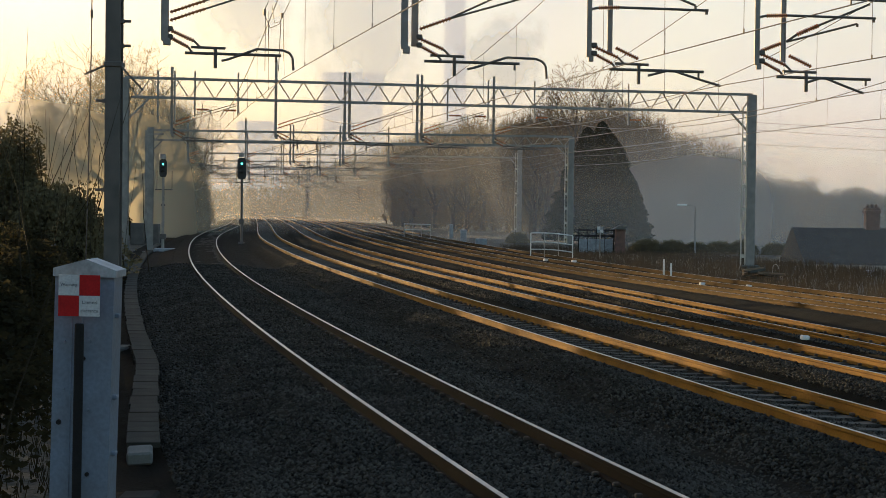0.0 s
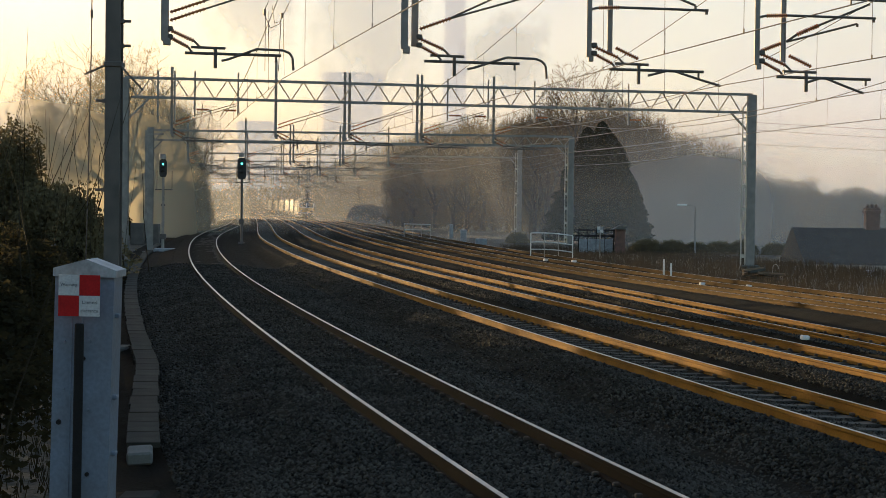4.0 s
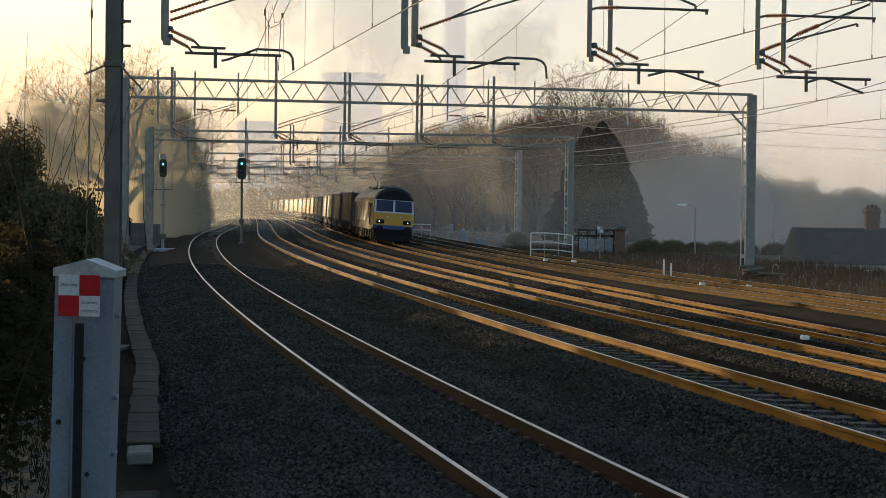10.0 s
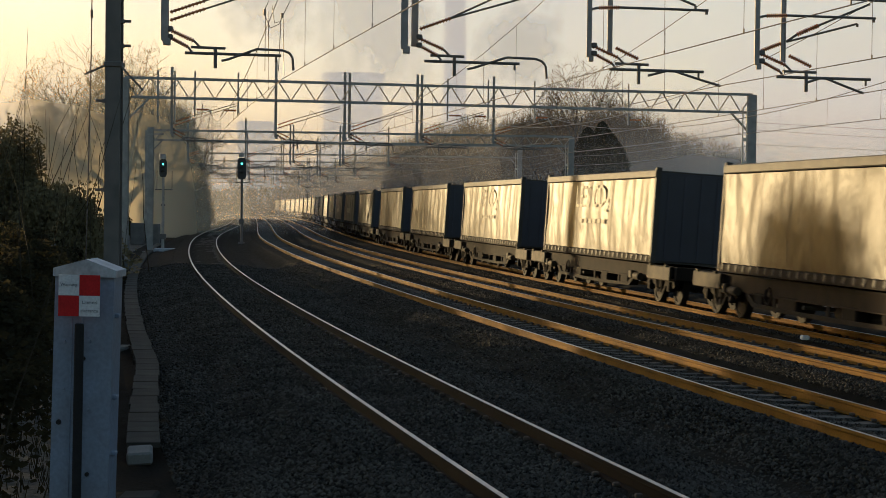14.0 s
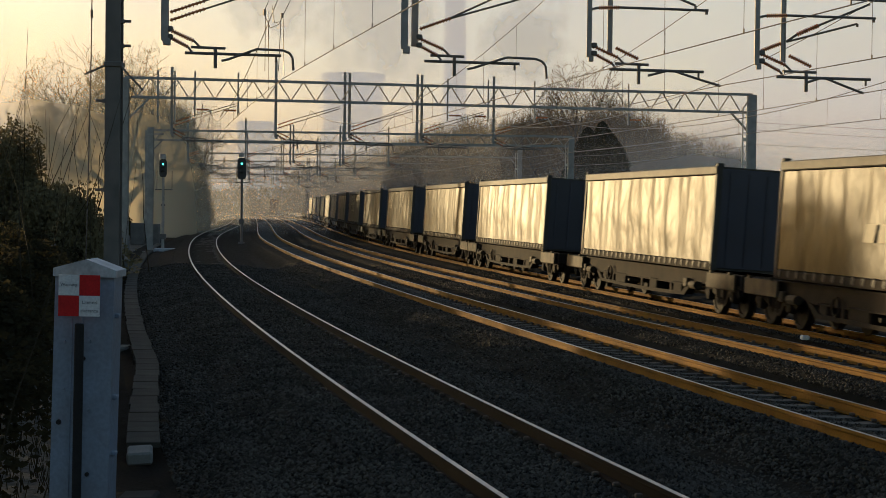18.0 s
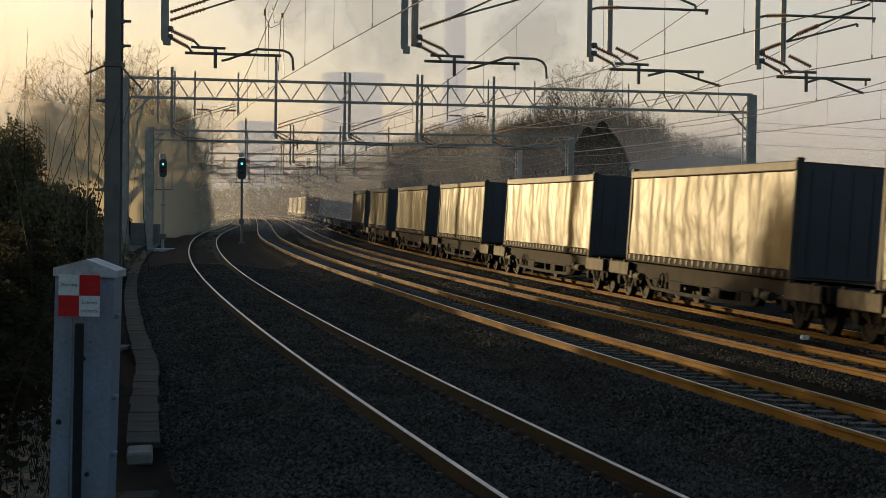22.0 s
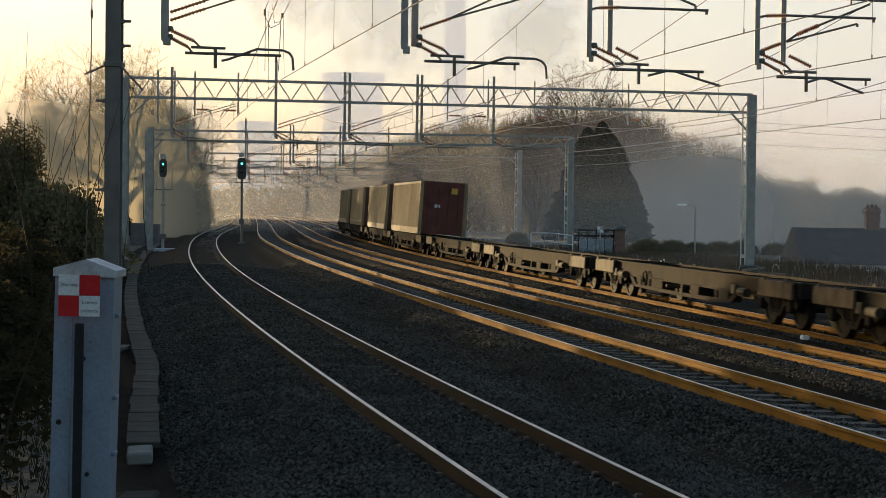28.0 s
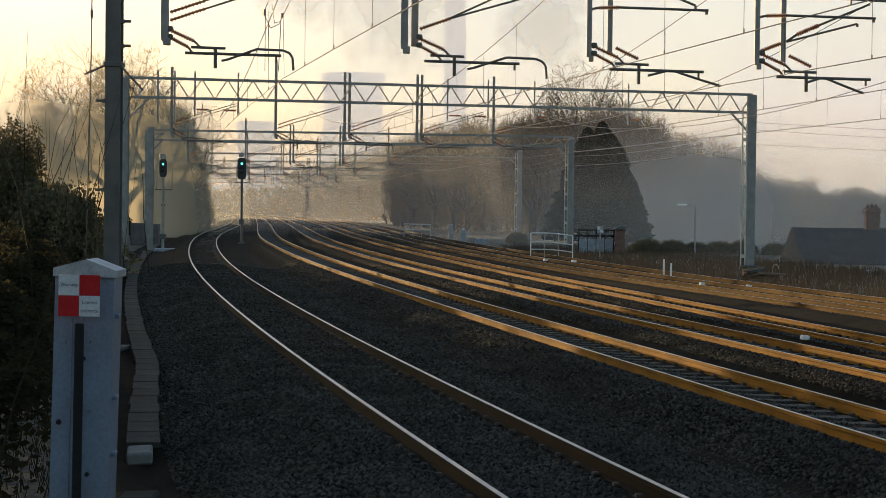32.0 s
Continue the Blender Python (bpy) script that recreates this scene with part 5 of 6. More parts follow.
def build_right_side():
    # hooped white hand rails
    ob = thing("hand_railing", "white painted hand railing with three curved bars", "railing")
    for z in (0.95, 0.45, 0.05):
        g = Geo()
        pts = [(4.85 + 2.2 * i / 6, 100 - 1.6 * i / 6, z + 0.06 * math.sin(i * math.pi / 6) - 0.10 * i / 6) for i in range(7)]
        g.path(pts, 0.032, 6)
        part("rail_bar", g, M_WHITE, ob)
    for i in (0, 2, 4, 6):
        g = Geo()
        g.tube((4.85 + 2.2 * i / 6, 100 - 1.6 * i / 6, -0.6), (4.85 + 2.2 * i / 6, 100 - 1.6 * i / 6, 0.95 - 0.1 * i / 6), 0.03, n=6)
        part("post", g, M_WHITE if i in (0, 6) else M_GALV, ob)
    ob = thing("hand_railing", "faint grey hand railing by the far track", "railing")
    for z in (0.8, 0.3):
        part("rail_bar", Geo().tube((-3.4, 158, z), (-1.1, 156, z), 0.035), M_WHITE, ob)
    for i in range(4):
        part("post", Geo().tube((-3.4 + i * 0.76, 158 - i * 0.66, -0.6), (-3.4 + i * 0.76, 158 - i * 0.66, 0.8), 0.03), M_GALV, ob)
    # brick pillar with low fence
    ob = thing("brick_pillar", "small brick pillar with a sloping cap, sunlit", "pillar")
    g = Geo()
    g.box((11.15, 114, 0.2), (0.62, 0.62, 1.7), None, 0.02)
    part("shaft", g, M_BRICK, ob)
    g = Geo()
    g.sweep([(-0.5, 0), (0.5, 0), (0.05, 0.28), (-0.05, 0.28)], [Matrix.Translation((11.15, 113.55, 1.05)), Matrix.Translation((11.15, 114.45, 1.05))])
    part("cap", g, M_CONC, ob)
    ob = thing("panel_fence", "low grey panel fence with a dark top rail", "fence")
    for i in range(4):
        g = Geo()
        g.box((8.85 + i * 0.54, 114.3, 0.0), (0.5, 0.05, 0.85), None, 0.01)
        part("panel", g, M_CABLID, ob)
    g = Geo()
    g.box((9.7, 114.3, 0.62), (2.7, 0.07, 0.09))
    g.box((9.7, 114.3, 0.98), (2.9, 0.07, 0.09))
    part("top_rail", g, M_BLACK, ob)
    for i in range(5):
        part("post", Geo().box((8.55 + i * 0.56, 114.36, 0.2), (0.07, 0.07, 1.7)), M_BLACK, ob)
    ob = thing("chequered_board", "small black and white board on a thin post", "sign")
    part("post", Geo().tube((8.72, 100.5, -0.6), (8.72, 100.5, 1.3), 0.03), M_GALV, ob)
    for i in range(4):
        sx, sz = (-1, 1, -1, 1)[i], (1, 1, -1, -1)[i]
        part("board_square", Geo().box((8.72 + sx * 0.085, 100.45, 1.18 + sz * 0.085), (0.168, 0.02, 0.168)), M_WHITE if i in (0, 3) else M_CABLID, ob)
    # street lamp
    ob = thing("street_lamp", "thin grey lamp post with a short arm, unlit", "street lamp", pose(16.1, 115.6, -0.6))
    part("post", Geo().tube((0, 0, 0), (0, 0, 3.1), 0.06, 0.05, 8), M_GALV, ob)
    part("arm", Geo().path([(0, 0, 3.1), (-0.12, 0, 3.2), (-0.55, 0, 3.25)], 0.035), M_GALV, ob)
    part("lantern", Geo().box((-0.85, 0, 3.24), (0.62, 0.22, 0.13), None, 0.04), M_WHITE, ob)
    # white marker posts
    for x, h in ((8.62, 0.95), (8.9, 0.80)):
        ob = part("marker_post", Geo().box((x, 70.5, -0.55 + h / 2), (0.07, 0.07, h), None, 0.012), M_WHITE)
        tagged(ob, "short white marker post on the verge", "post", group="marker posts")
    ob = thing("hooped_pipe", "thin pale hooped pipe standing in the grass", "pipe", pose(14.6, 80, -0.62) @ Matrix.Scale(0.62, 4))
    part("hoop", Geo().path([(0, 0, 0), (0.0, 0, 0.75), (0.06, 0, 0.9), (0.2, 0, 0.96), (0.34, 0, 0.9), (0.4, 0, 0.74)], 0.028), M_GALV, ob)
    part("end_cap", Geo().tube((0.4, 0, 0.74), (0.4, 0, 0.62), 0.05, 0.04, 8), M_GALV, ob)
    ob = part("marker_block", Geo().box((0, 0, 0.18), (0.42, 0.3, 0.42), None, 0.04), M_CABLID, m=pose(20.5, 87, -0.85, 0, 0, 15))
    tagged(ob, "pale concrete block in rough grass", "block")
    # heap of old sleepers
    rnd = random.Random(6)
    ob = thing("timber_heap", "heap of split old timber sleepers on the grass", "timber heap")
    for i in range(11):
        g = Geo()
        g.box((0, 0, 0), (rnd.uniform(0.6, 1.2), 0.2, 0.11), None, 0.02)
        o = part("timber", g, M_TIMBER if i % 3 else M_SLEEPER, ob)
        o.matrix_local = pose(12.75 + rnd.uniform(-0.35, 0.35), 72.2 + rnd.uniform(-0.3, 0.3), -0.52 + 0.05 * i, rnd.uniform(-12, 12), rnd.uniform(-14, 14), rnd.uniform(-40, 40))
    # little white blocks between the tracks
    for x, y, s in ((5.2, 91.2, 0.24), (6.6, 91.0, 0.24), (9.25, 64.4, 0.19), (10.85, 64.0, 0.19), (7.15, 35.6, 0.17)):
        g = Geo()
        g.box((0, 0, 0), (s, s * 0.7, s * 0.55), None, 0.02)
        o = part("white_block", g, M_WHITE, None, m=pose(x, y, bed_height(x, y) + s * 0.26, 0, 5, 20))
        tagged(o, "small white block set in the ballast", "block", group="white blocks")
    # small trackside cabinets and ground signals in the mist
    for x, y, w, h in ((1.6, 143, 0.5, 1.1), (0.65, 145, 0.3, 1.5), (2.9, 138, 0.9, 0.5)):
        o = part("trackside_case", Geo().box((x, y, -0.55 + h / 2), (w, 0.4, h), None, 0.04), M_CABLID)
        tagged(o, "pale trackside equipment case", "case", group="trackside cases")


def build_house():
    x0, y0 = 22.0, 106.0
    ob = thing("house", "dark slate roofed house end with a brick chimney, in shade", "house")
    g = Geo()
    g.box((x0 + 6.5, y0 + 4, -0.15), (13.5, 3, 1.2))
    part("wall", g, M_BRICK, ob)
    g = Geo()
    g.sweep([(-4.4, 0), (4.4, 0), (0.12, 2.35), (-0.12, 2.35)], [Matrix.Translation((x0 - 0.8, y0 + 4, -1.0)) @ Matrix.Rotation(radians(-90), 4, "Z"), Matrix.Translation((x0 + 13.5, y0 + 4, -1.0)) @ Matrix.Rotation(radians(-90), 4, "Z")])
    roof = part("roof", g, M_SLATE, ob, "dark slate roof")
    g = Geo()
    cx = 26.05
    g.box((cx, y0 + 4, 1.55), (0.85, 0.6, 1.9), None, 0.02)
    g.box((cx, y0 + 4, 2.35), (1.0, 0.75, 0.18), None, 0.02)
    g.box((cx, y0 + 4, 2.52), (0.9, 0.65, 0.14), None, 0.02)
    ch = part("chimney", g, M_BRICK, roof)
    for dx in (-0.24, 0.05, 0.26):
        part("chimney_pot", Geo().tube((cx + dx, y0 + 4, 2.55), (cx + dx, y0 + 4, 2.8), 0.12, 0.1, 8), M_BRICK, roof)


def build_left_side():
    # relay cases and palisade by the far left masts
    for x, y, w, h in ((-20.6, 122, 0.9, 1.5), (-19.6, 122.5, 0.8, 1.45), (-19.0, 108, 0.5, 0.9)):
        o = part("relay_case", Geo().box((x, y, -0.5 + h / 2), (w, 0.6, h), None, 0.05), M_STEEL_DARK)
        tagged(o, "dark metal relay case beside the track", "case", group="relay cases")
    ob = thing("paling_fence", "dark paling fence along the boundary", "fence")
    for i in range(60):
        y = 45 + i * 1.0
        m = T1.pose_y(y, False) @ Matrix.Translation((-5.6, 0, -0.6))
        g = Geo()
        g.box(m @ Vector((0, 0, 0.75)), (0.08, 0.12, 1.5))
        part("pale", g, M_STEEL_DARK, ob)
    g = Geo()
    for z in (0.4, 1.2):
        g.path([T1.pose_y(45 + i * 4, False) @ Vector((-5.6, 0, z - 0.6)) for i in range(16)], 0.03, 4)
    part("fence_rail", g, M_STEEL_DARK, ob)


# ---- the train ----
V = 32.6                      # metres a second
S0 = 52.7 + 12 * V            # place of the engine's front at the start
WHEEL_R = 0.46


def wheel_geo(r=WHEEL_R):
    """One wheel with its flange inside, turned about x; the outer face towards -x."""
    return Geo().lathe([(-0.085, 0.0), (-0.085, 0.10), (-0.05, 0.14), (-0.045, r * 0.78), (-0.07, r * 0.80), (-0.07, r - 0.01), (-0.06, r), (0.06, r + 0.004), (0.07, r + 0.028), (0.09, r + 0.028), (0.095, r * 0.8), (0.05, r * 0.76), (0.05, 0.0)], 22)


def bogie_parts(parent, y, wb=1.8, axles=2, scale=1.0):
    """A bogie with side frames, springs, and its wheel sets."""
    bog = new("bogie")
    bog.parent = parent
    bog.matrix_local = Matrix.Translation((0, y, 0))
    half = wb * (axles - 1) / 2
    g = Geo()
    for sx in (-1, 1):
        x = sx * 1.0
        pts = [(-half - 0.42, 0.50), (-half - 0.30, 0.66), (-0.45, 0.60), (-0.30, 0.38), (0.30, 0.38), (0.45, 0.60), (half + 0.30, 0.66), (half + 0.42, 0.50), (half + 0.30, 0.42), (half, 0.55), (0.5, 0.46), (0.30, 0.24), (-0.30, 0.24), (-0.5, 0.46), (-half, 0.55), (-half - 0.30, 0.42)]
        g.sweep([(py, pz) for py, pz in pts], [Matrix.Translation((x - 0.05, 0, 0)) @ Matrix.Rotation(radians(90), 4, "Z"), Matrix.Translation((x + 0.05, 0, 0)) @ Matrix.Rotation(radians(90), 4, "Z")])
        for k in range(axles):
            g.box((x + sx * 0.03, -half + k * wb, WHEEL_R), (0.16, 0.26, 0.26), None, 0.03)
        for dy in (-0.14, 0.14):
            g.tube((x, dy, 0.30), (x, dy, 0.62), 0.085, n=8)
    g.box((0, 0, 0.52), (2.1, 0.42, 0.24), None, 0.03)
    part("bogie_frame", g, M_WAGON, bog)
    for k in range(axles):
        for sx in (-1, 1):
            part("wheel", WHEELS, M_WHEEL, bog, m=Matrix.Translation((sx * 0.7525, -half + k * wb, WHEEL_R)) @ Matrix.Rotation(0.0 if sx < 0 else math.pi, 4, "Z"))
        part("axle", AXLE, M_WHEEL, bog, m=Matrix.Translation((0, -half + k * wb, WHEEL_R)))
    return bog


def build_wagon():
    """Low container flat; its front points along -y."""
    ob = thing("container_flat_wagon", "low skeletal container flat wagon, grimy brown with grey end panels", "wagon", group="wagons of the train")
    L = 17.0
    g = Geo()
    for sx in (-1, 1):
        pts = [(-8.4, 0.98), (8.4, 0.98), (8.4, 0.74), (6.2, 0.72), (4.6, 0.60), (-4.6, 0.60), (-6.2, 0.72), (-8.4, 0.74)]
        g = Geo()
        g.sweep(pts, [Matrix.Translation((sx * 1.05 - 0.04, 0, 0)) @ Matrix.Rotation(radians(90), 4, "Z"), Matrix.Translation((sx * 1.05 + 0.04, 0, 0)) @ Matrix.Rotation(radians(90), 4, "Z")])
        sill = part("side_sill", g, M_WAGON, ob)
        part("top_flange", Geo().box((sx * 1.05, 0, 0.97), (0.20, 16.8, 0.03)), M_WAGON, sill)
        part("bottom_flange", Geo().box((sx * 1.05, 0, 0.61), (0.20, 9.2, 0.03)), M_WAGON, sill)
    g = Geo()
    for k in range(9):
        g.box((0, -7.6 + k * 1.9, 0.84), (2.05, 0.16, 0.2))
    g.box((0, 0, 0.80), (0.34, 16.8, 0.26))
    part("cross_frame", g, M_WAGON, ob)
    for sy in (-1, 1):
        for sx in (-1, 1):
            g = Geo()
            g.box((sx * 1.24, sy * 7.35, 0.80), (0.06, 2.1, 0.36), None, 0.02)
            for k in (-1, 1):
                g.box((sx * 1.26, sy * 7.35 + k * 0.7, 1.0), (0.09, 0.14, 0.06))
            part("end_panel", g, M_PANEL, ob, "pale grey end panel")
        g = Geo()
        g.box((0, sy * 8.5, 0.82), (2.3, 0.2, 0.34), None, 0.02)
        g.tube((0, sy * 8.55, 0.85), (0, sy * 8.95, 0.85), 0.12, n=8)
        part("headstock", g, M_WAGON, ob)
    for k, (yy, w) in enumerate(((-3.4, 0.9), (-1.2, 0.7), (2.2, 1.1), (4.0, 0.5))):
        for sx in (-1, 1):
            part("brake_box", Geo().box((sx * 0.95, yy, 0.50), (0.34, w, 0.30), None, 0.03), M_WAGON, ob)
    for sx in (-1, 1):
        g = Geo()
        pts = [(-4.7, 0.60), (-4.2, 0.34), (-1.6, 0.30), (1.4, 0.30), (4.3, 0.34), (4.8, 0.60), (4.5, 0.60), (4.1, 0.42), (1.4, 0.39), (-1.6, 0.39), (-4.0, 0.42), (-4.4, 0.60)]
        g.sweep(pts, [Matrix.Translation((sx * 1.13 - 0.03, 0, 0)) @ Matrix.Rotation(radians(90), 4, "Z"), Matrix.Translation((sx * 1.13 + 0.03, 0, 0)) @ Matrix.Rotation(radians(90), 4, "Z")])
        part("truss_bar", g, M_WAGON, ob, "grimy brown lower truss bar")
        for yy in (-3.0, -0.2, 2.9):
            part("truss_post", Geo().box((sx * 1.13, yy, 0.48), (0.05, 0.16, 0.24), None, 0.01), M_WAGON, ob)
        for yy in (-5.3, 5.3):
            g = Geo()
            g.tube((sx * 1.16, yy, 0.62), (sx * 1.16, yy + 0.5, 0.62), 0.10, n=10)
            g.box((sx * 1.17, yy + 0.9, 0.66), (0.10, 0.30, 0.22), None, 0.02)
            part("air_valve", g, M_PANEL, ob)
    part("brake_cylinder", Geo().tube((-0.6, -2, 0.45), (-0.6, 0.4, 0.45), 0.17, n=10), M_PANEL, ob)
    part("brake_shaft", Geo().tube((-1.2, 1.0, 0.50), (1.2, 1.0, 0.50), 0.05), M_PANEL, ob)
    for sx in (-1, 1):
        part("brake_wheel", Geo().lathe([(-0.02, 0.16), (0.02, 0.16), (0.02, 0.20), (-0.02, 0.20), (-0.02, 0.16)], 14), M_WAGON, ob, m=Matrix.Translation((sx * 1.18, 3.2, 0.62)))
    bogie_parts(ob, -6.9)
    bogie_parts(ob, 6.9)
    return ob


CL, CW, CH, CZ = 13.15, 2.52, 2.46, 1.03


def build_curtain_container(seed, words=False):
    """A swap body with tensioned curtain sides."""
    rnd = random.Random(seed)
    ob = thing("curtain_container", "silver grey curtain sided container with a navy end", "container", group="curtain sided containers")
    for sx in (-1, 1):
        rows = []
        ny, nz = 110, 12
        amp = [rnd.uniform(0.006, 0.028) for _ in range(9)]
        ph = [rnd.uniform(0, 6.3) for _ in range(9)]
        for j in range(nz + 1):
            v = j / nz
            row = []
            for i in range(ny + 1):
                u = i / ny
                y = -CL / 2 + 0.16 + (CL - 0.32) * u
                w = 0.0
                for k in range(3):
                    w += amp[k] * math.sin((7 + 5 * k + 3 * amp[k + 3] * 100) * u * 3 + ph[k] + 2.2 * v * math.sin(ph[k + 3] + u * 5)) * (0.35 + 0.65 * v)
                w += 0.03 * noise.noise((u * 9 + seed, v * 2.5, sx * 3.0))
                w += 0.05 * math.sin(math.pi * u) * math.sin(math.pi * v)
                row.append((sx * (CW / 2 - 0.02 + max(-0.02, w * 0.7 + 0.03 * noise.noise((u * 30 + seed, v * 1.1 + u * 3, 7.0)) * (0.3 + v))), y, CZ + 0.20 + (CH - 0.42) * v))
            rows.append(row)
        g = Geo()
        g.grid(rows)
        c = part("curtain", g, M_CURTAIN, ob, "wrinkled silvery tarpaulin side curtain", smooth=True)
        if words and sx < 0:
            text_part("lettering", "LESS CO\u2082", 0.95, c, Matrix.Translation((-CW / 2 - 0.055, 0.2, CZ + 1.75)) @ pose(0, 0, 0, 90, 0, -90), M_PRINT)
        if sx < 0 and words is not None:
            for k in range(6):
                y, w, z, hh = (-1.55 + k * 0.55, 0.34, CZ + 0.98, 0.13) if words else (-2.3 + k * 0.72, 0.5, CZ + 0.85, 0.34)
                g = Geo()
                g.add([(-CW / 2 - 0.052, y, z), (-CW / 2 - 0.052, y + w, z), (-CW / 2 - 0.055, y + w - hh * 0.4, z + hh), (-CW / 2 - 0.055, y - hh * 0.4, z + hh)], [(0, 1, 2, 3)])
                part("printed_bar", g, M_PRINT, c)
        # buckles along the bottom edge
        g = Geo()
        for k in range(26):
            y = -CL / 2 + 0.4 + k * (CL - 0.8) / 25
            g.box((sx * (CW / 2 + 0.014), y, CZ + 0.12), (0.025, 0.11, 0.15), pose(0, 0, 0, 25, 0, 0))
        tagged(part("buckle_row", g, M_CFRAME, ob), kind="stuff")
        g = Geo()
        g.box((sx * (CW / 2 - 0.04), 0, CZ + 0.09), (0.10, CL, 0.18), None, 0.01)
        part("bottom_rail", g, M_WAGON, ob)
        g = Geo()
        g.box((sx * (CW / 2 - 0.03), 0, CZ + CH - 0.10), (0.12, CL, 0.20), None, 0.02)
        part("top_rail", g, M_CFRAME, ob)
    for sx in (-1, 1):
        for sy in (-1, 1):
            g = Geo()
            g.box((sx * (CW / 2 - 0.06), sy * (CL / 2 - 0.07), CZ + CH / 2), (0.14, 0.15, CH), None, 0.015)
            g.box((sx * (CW / 2 - 0.07), sy * (CL / 2 - 0.08), CZ + CH + 0.02), (0.16, 0.18, 0.10), None, 0.02)
            part("corner_post", g, M_CFRAME, ob)
    g = Geo()
    g.box((0, 0, CZ + CH - 0.04), (CW - 0.1, CL - 0.06, 0.06), None, 0.01)
    part("roof", g, M_CFRAME, ob)
    g = Geo()
    g.box((0, 0, CZ + 0.07), (CW - 0.12, CL - 0.1, 0.12))
    part("floor_frame", g, M_CFRAME, ob)
    for sy in (-1, 1):
        g = Geo()
        g.box((0, sy * (CL / 2 - 0.05), CZ + CH / 2), (CW - 0.2, 0.06, CH - 0.12), None, 0.01)
        e = part("end_wall", g, M_NAVY, ob, "dark navy ribbed end wall")
        for k in range(5):
            part("rib", Geo().box((-0.9 + 0.45 * k, sy * (CL / 2 - 0.015), CZ + CH / 2), (0.05, 0.03, CH - 0.3)), M_NAVY, e)
    return ob


def build_box_container():
    """A steel box with corrugated sides."""
    ob = thing("steel_container", "corrugated steel container, sides tinted sunlit golden tan, ends maroon", "container", group="corrugated steel containers")
    L, W, H = 13.0, 2.45, 2.76
    for sx in (-1, 1):
        pts, y, k = [], -L / 2 + 0.35, 0
        while y < L / 2 - 0.35:
            o = 0.0 if k % 4 in (0, 1) else 0.036
            pts.append((y, o))
            y += 0.07 if k % 2 == 0 else 0.068
            k += 1
        g = Geo()
        g.grid([[(sx * (W / 2 - 0.035 + 0.036 - o), yy, z) for yy, o in pts] for z in (CZ + 0.34, CZ + H - 0.14)])
        part("corrugated_side", g, M_BOXSIDE, ob, "vertical corrugated steel side, rust streaked")
        g = Geo()
        g.box((sx * (W / 2 - 0.05), 0, CZ + 0.22), (0.12, L, 0.24), None, 0.02)
        g.box((sx * (W / 2 - 0.05), 0, CZ + 0.06), (0.10, L - 1, 0.1))
        g.box((sx * (W / 2 - 0.05), 0, CZ + H - 0.08), (0.11, L, 0.14), None, 0.02)
        part("side_rail", g, M_BOXSIDE, ob)
        for sy in (-1, 1):
            g = Geo()
            g.box((sx * (W / 2 - 0.08), sy * (L / 2 - 0.1), CZ + H / 2), (0.18, 0.2, H), None, 0.02)
            g.box((sx * (W / 2 - 0.06), sy * (L / 2 - 0.62), CZ + H / 2), (0.10, 0.07, H - 0.2), None, 0.01)
            part("corner_post", g, M_BOXSIDE, ob)
    for sy in (-1, 1):
        g = Geo()
        g.box((0, sy * (L / 2 - 0.06), CZ + H / 2), (W - 0.3, 0.06, H - 0.1), None, 0.01)
        e = part("end_door", g, M_BOXEND, ob, "maroon door end with lock rods")
        for k in range(4):
            x = -0.8 + 0.53 * k
            part("lock_rod", Geo().tube((x, sy * (L / 2 - 0.005), CZ + 0.25), (x, sy * (L / 2 - 0.005), CZ + H - 0.2), 0.022), M_BOXEND, e)
        g = Geo()
        g.box((0.55, sy * (L / 2 - 0.02), CZ + H - 0.45), (0.32, 0.02, 0.30))
        part("yellow_label", g, M_YELLOW, e)
        g = Geo()
        g.box((-0.3, sy * (L / 2 - 0.02), CZ + 1.5), (0.28, 0.02, 0.16))
        part("white_label", g, M_SIGNWHITE, e)
    g = Geo()
    g.box((0, 0, CZ + H - 0.03), (W - 0.1, L - 0.1, 0.05))
    part("roof", g, M_BOXEND, ob)
    g = Geo()
    g.box((0, 0, CZ + 0.14), (W - 0.16, L - 0.1, 0.14))
    part("floor_frame", g, M_BOXEND, ob)
    return ob


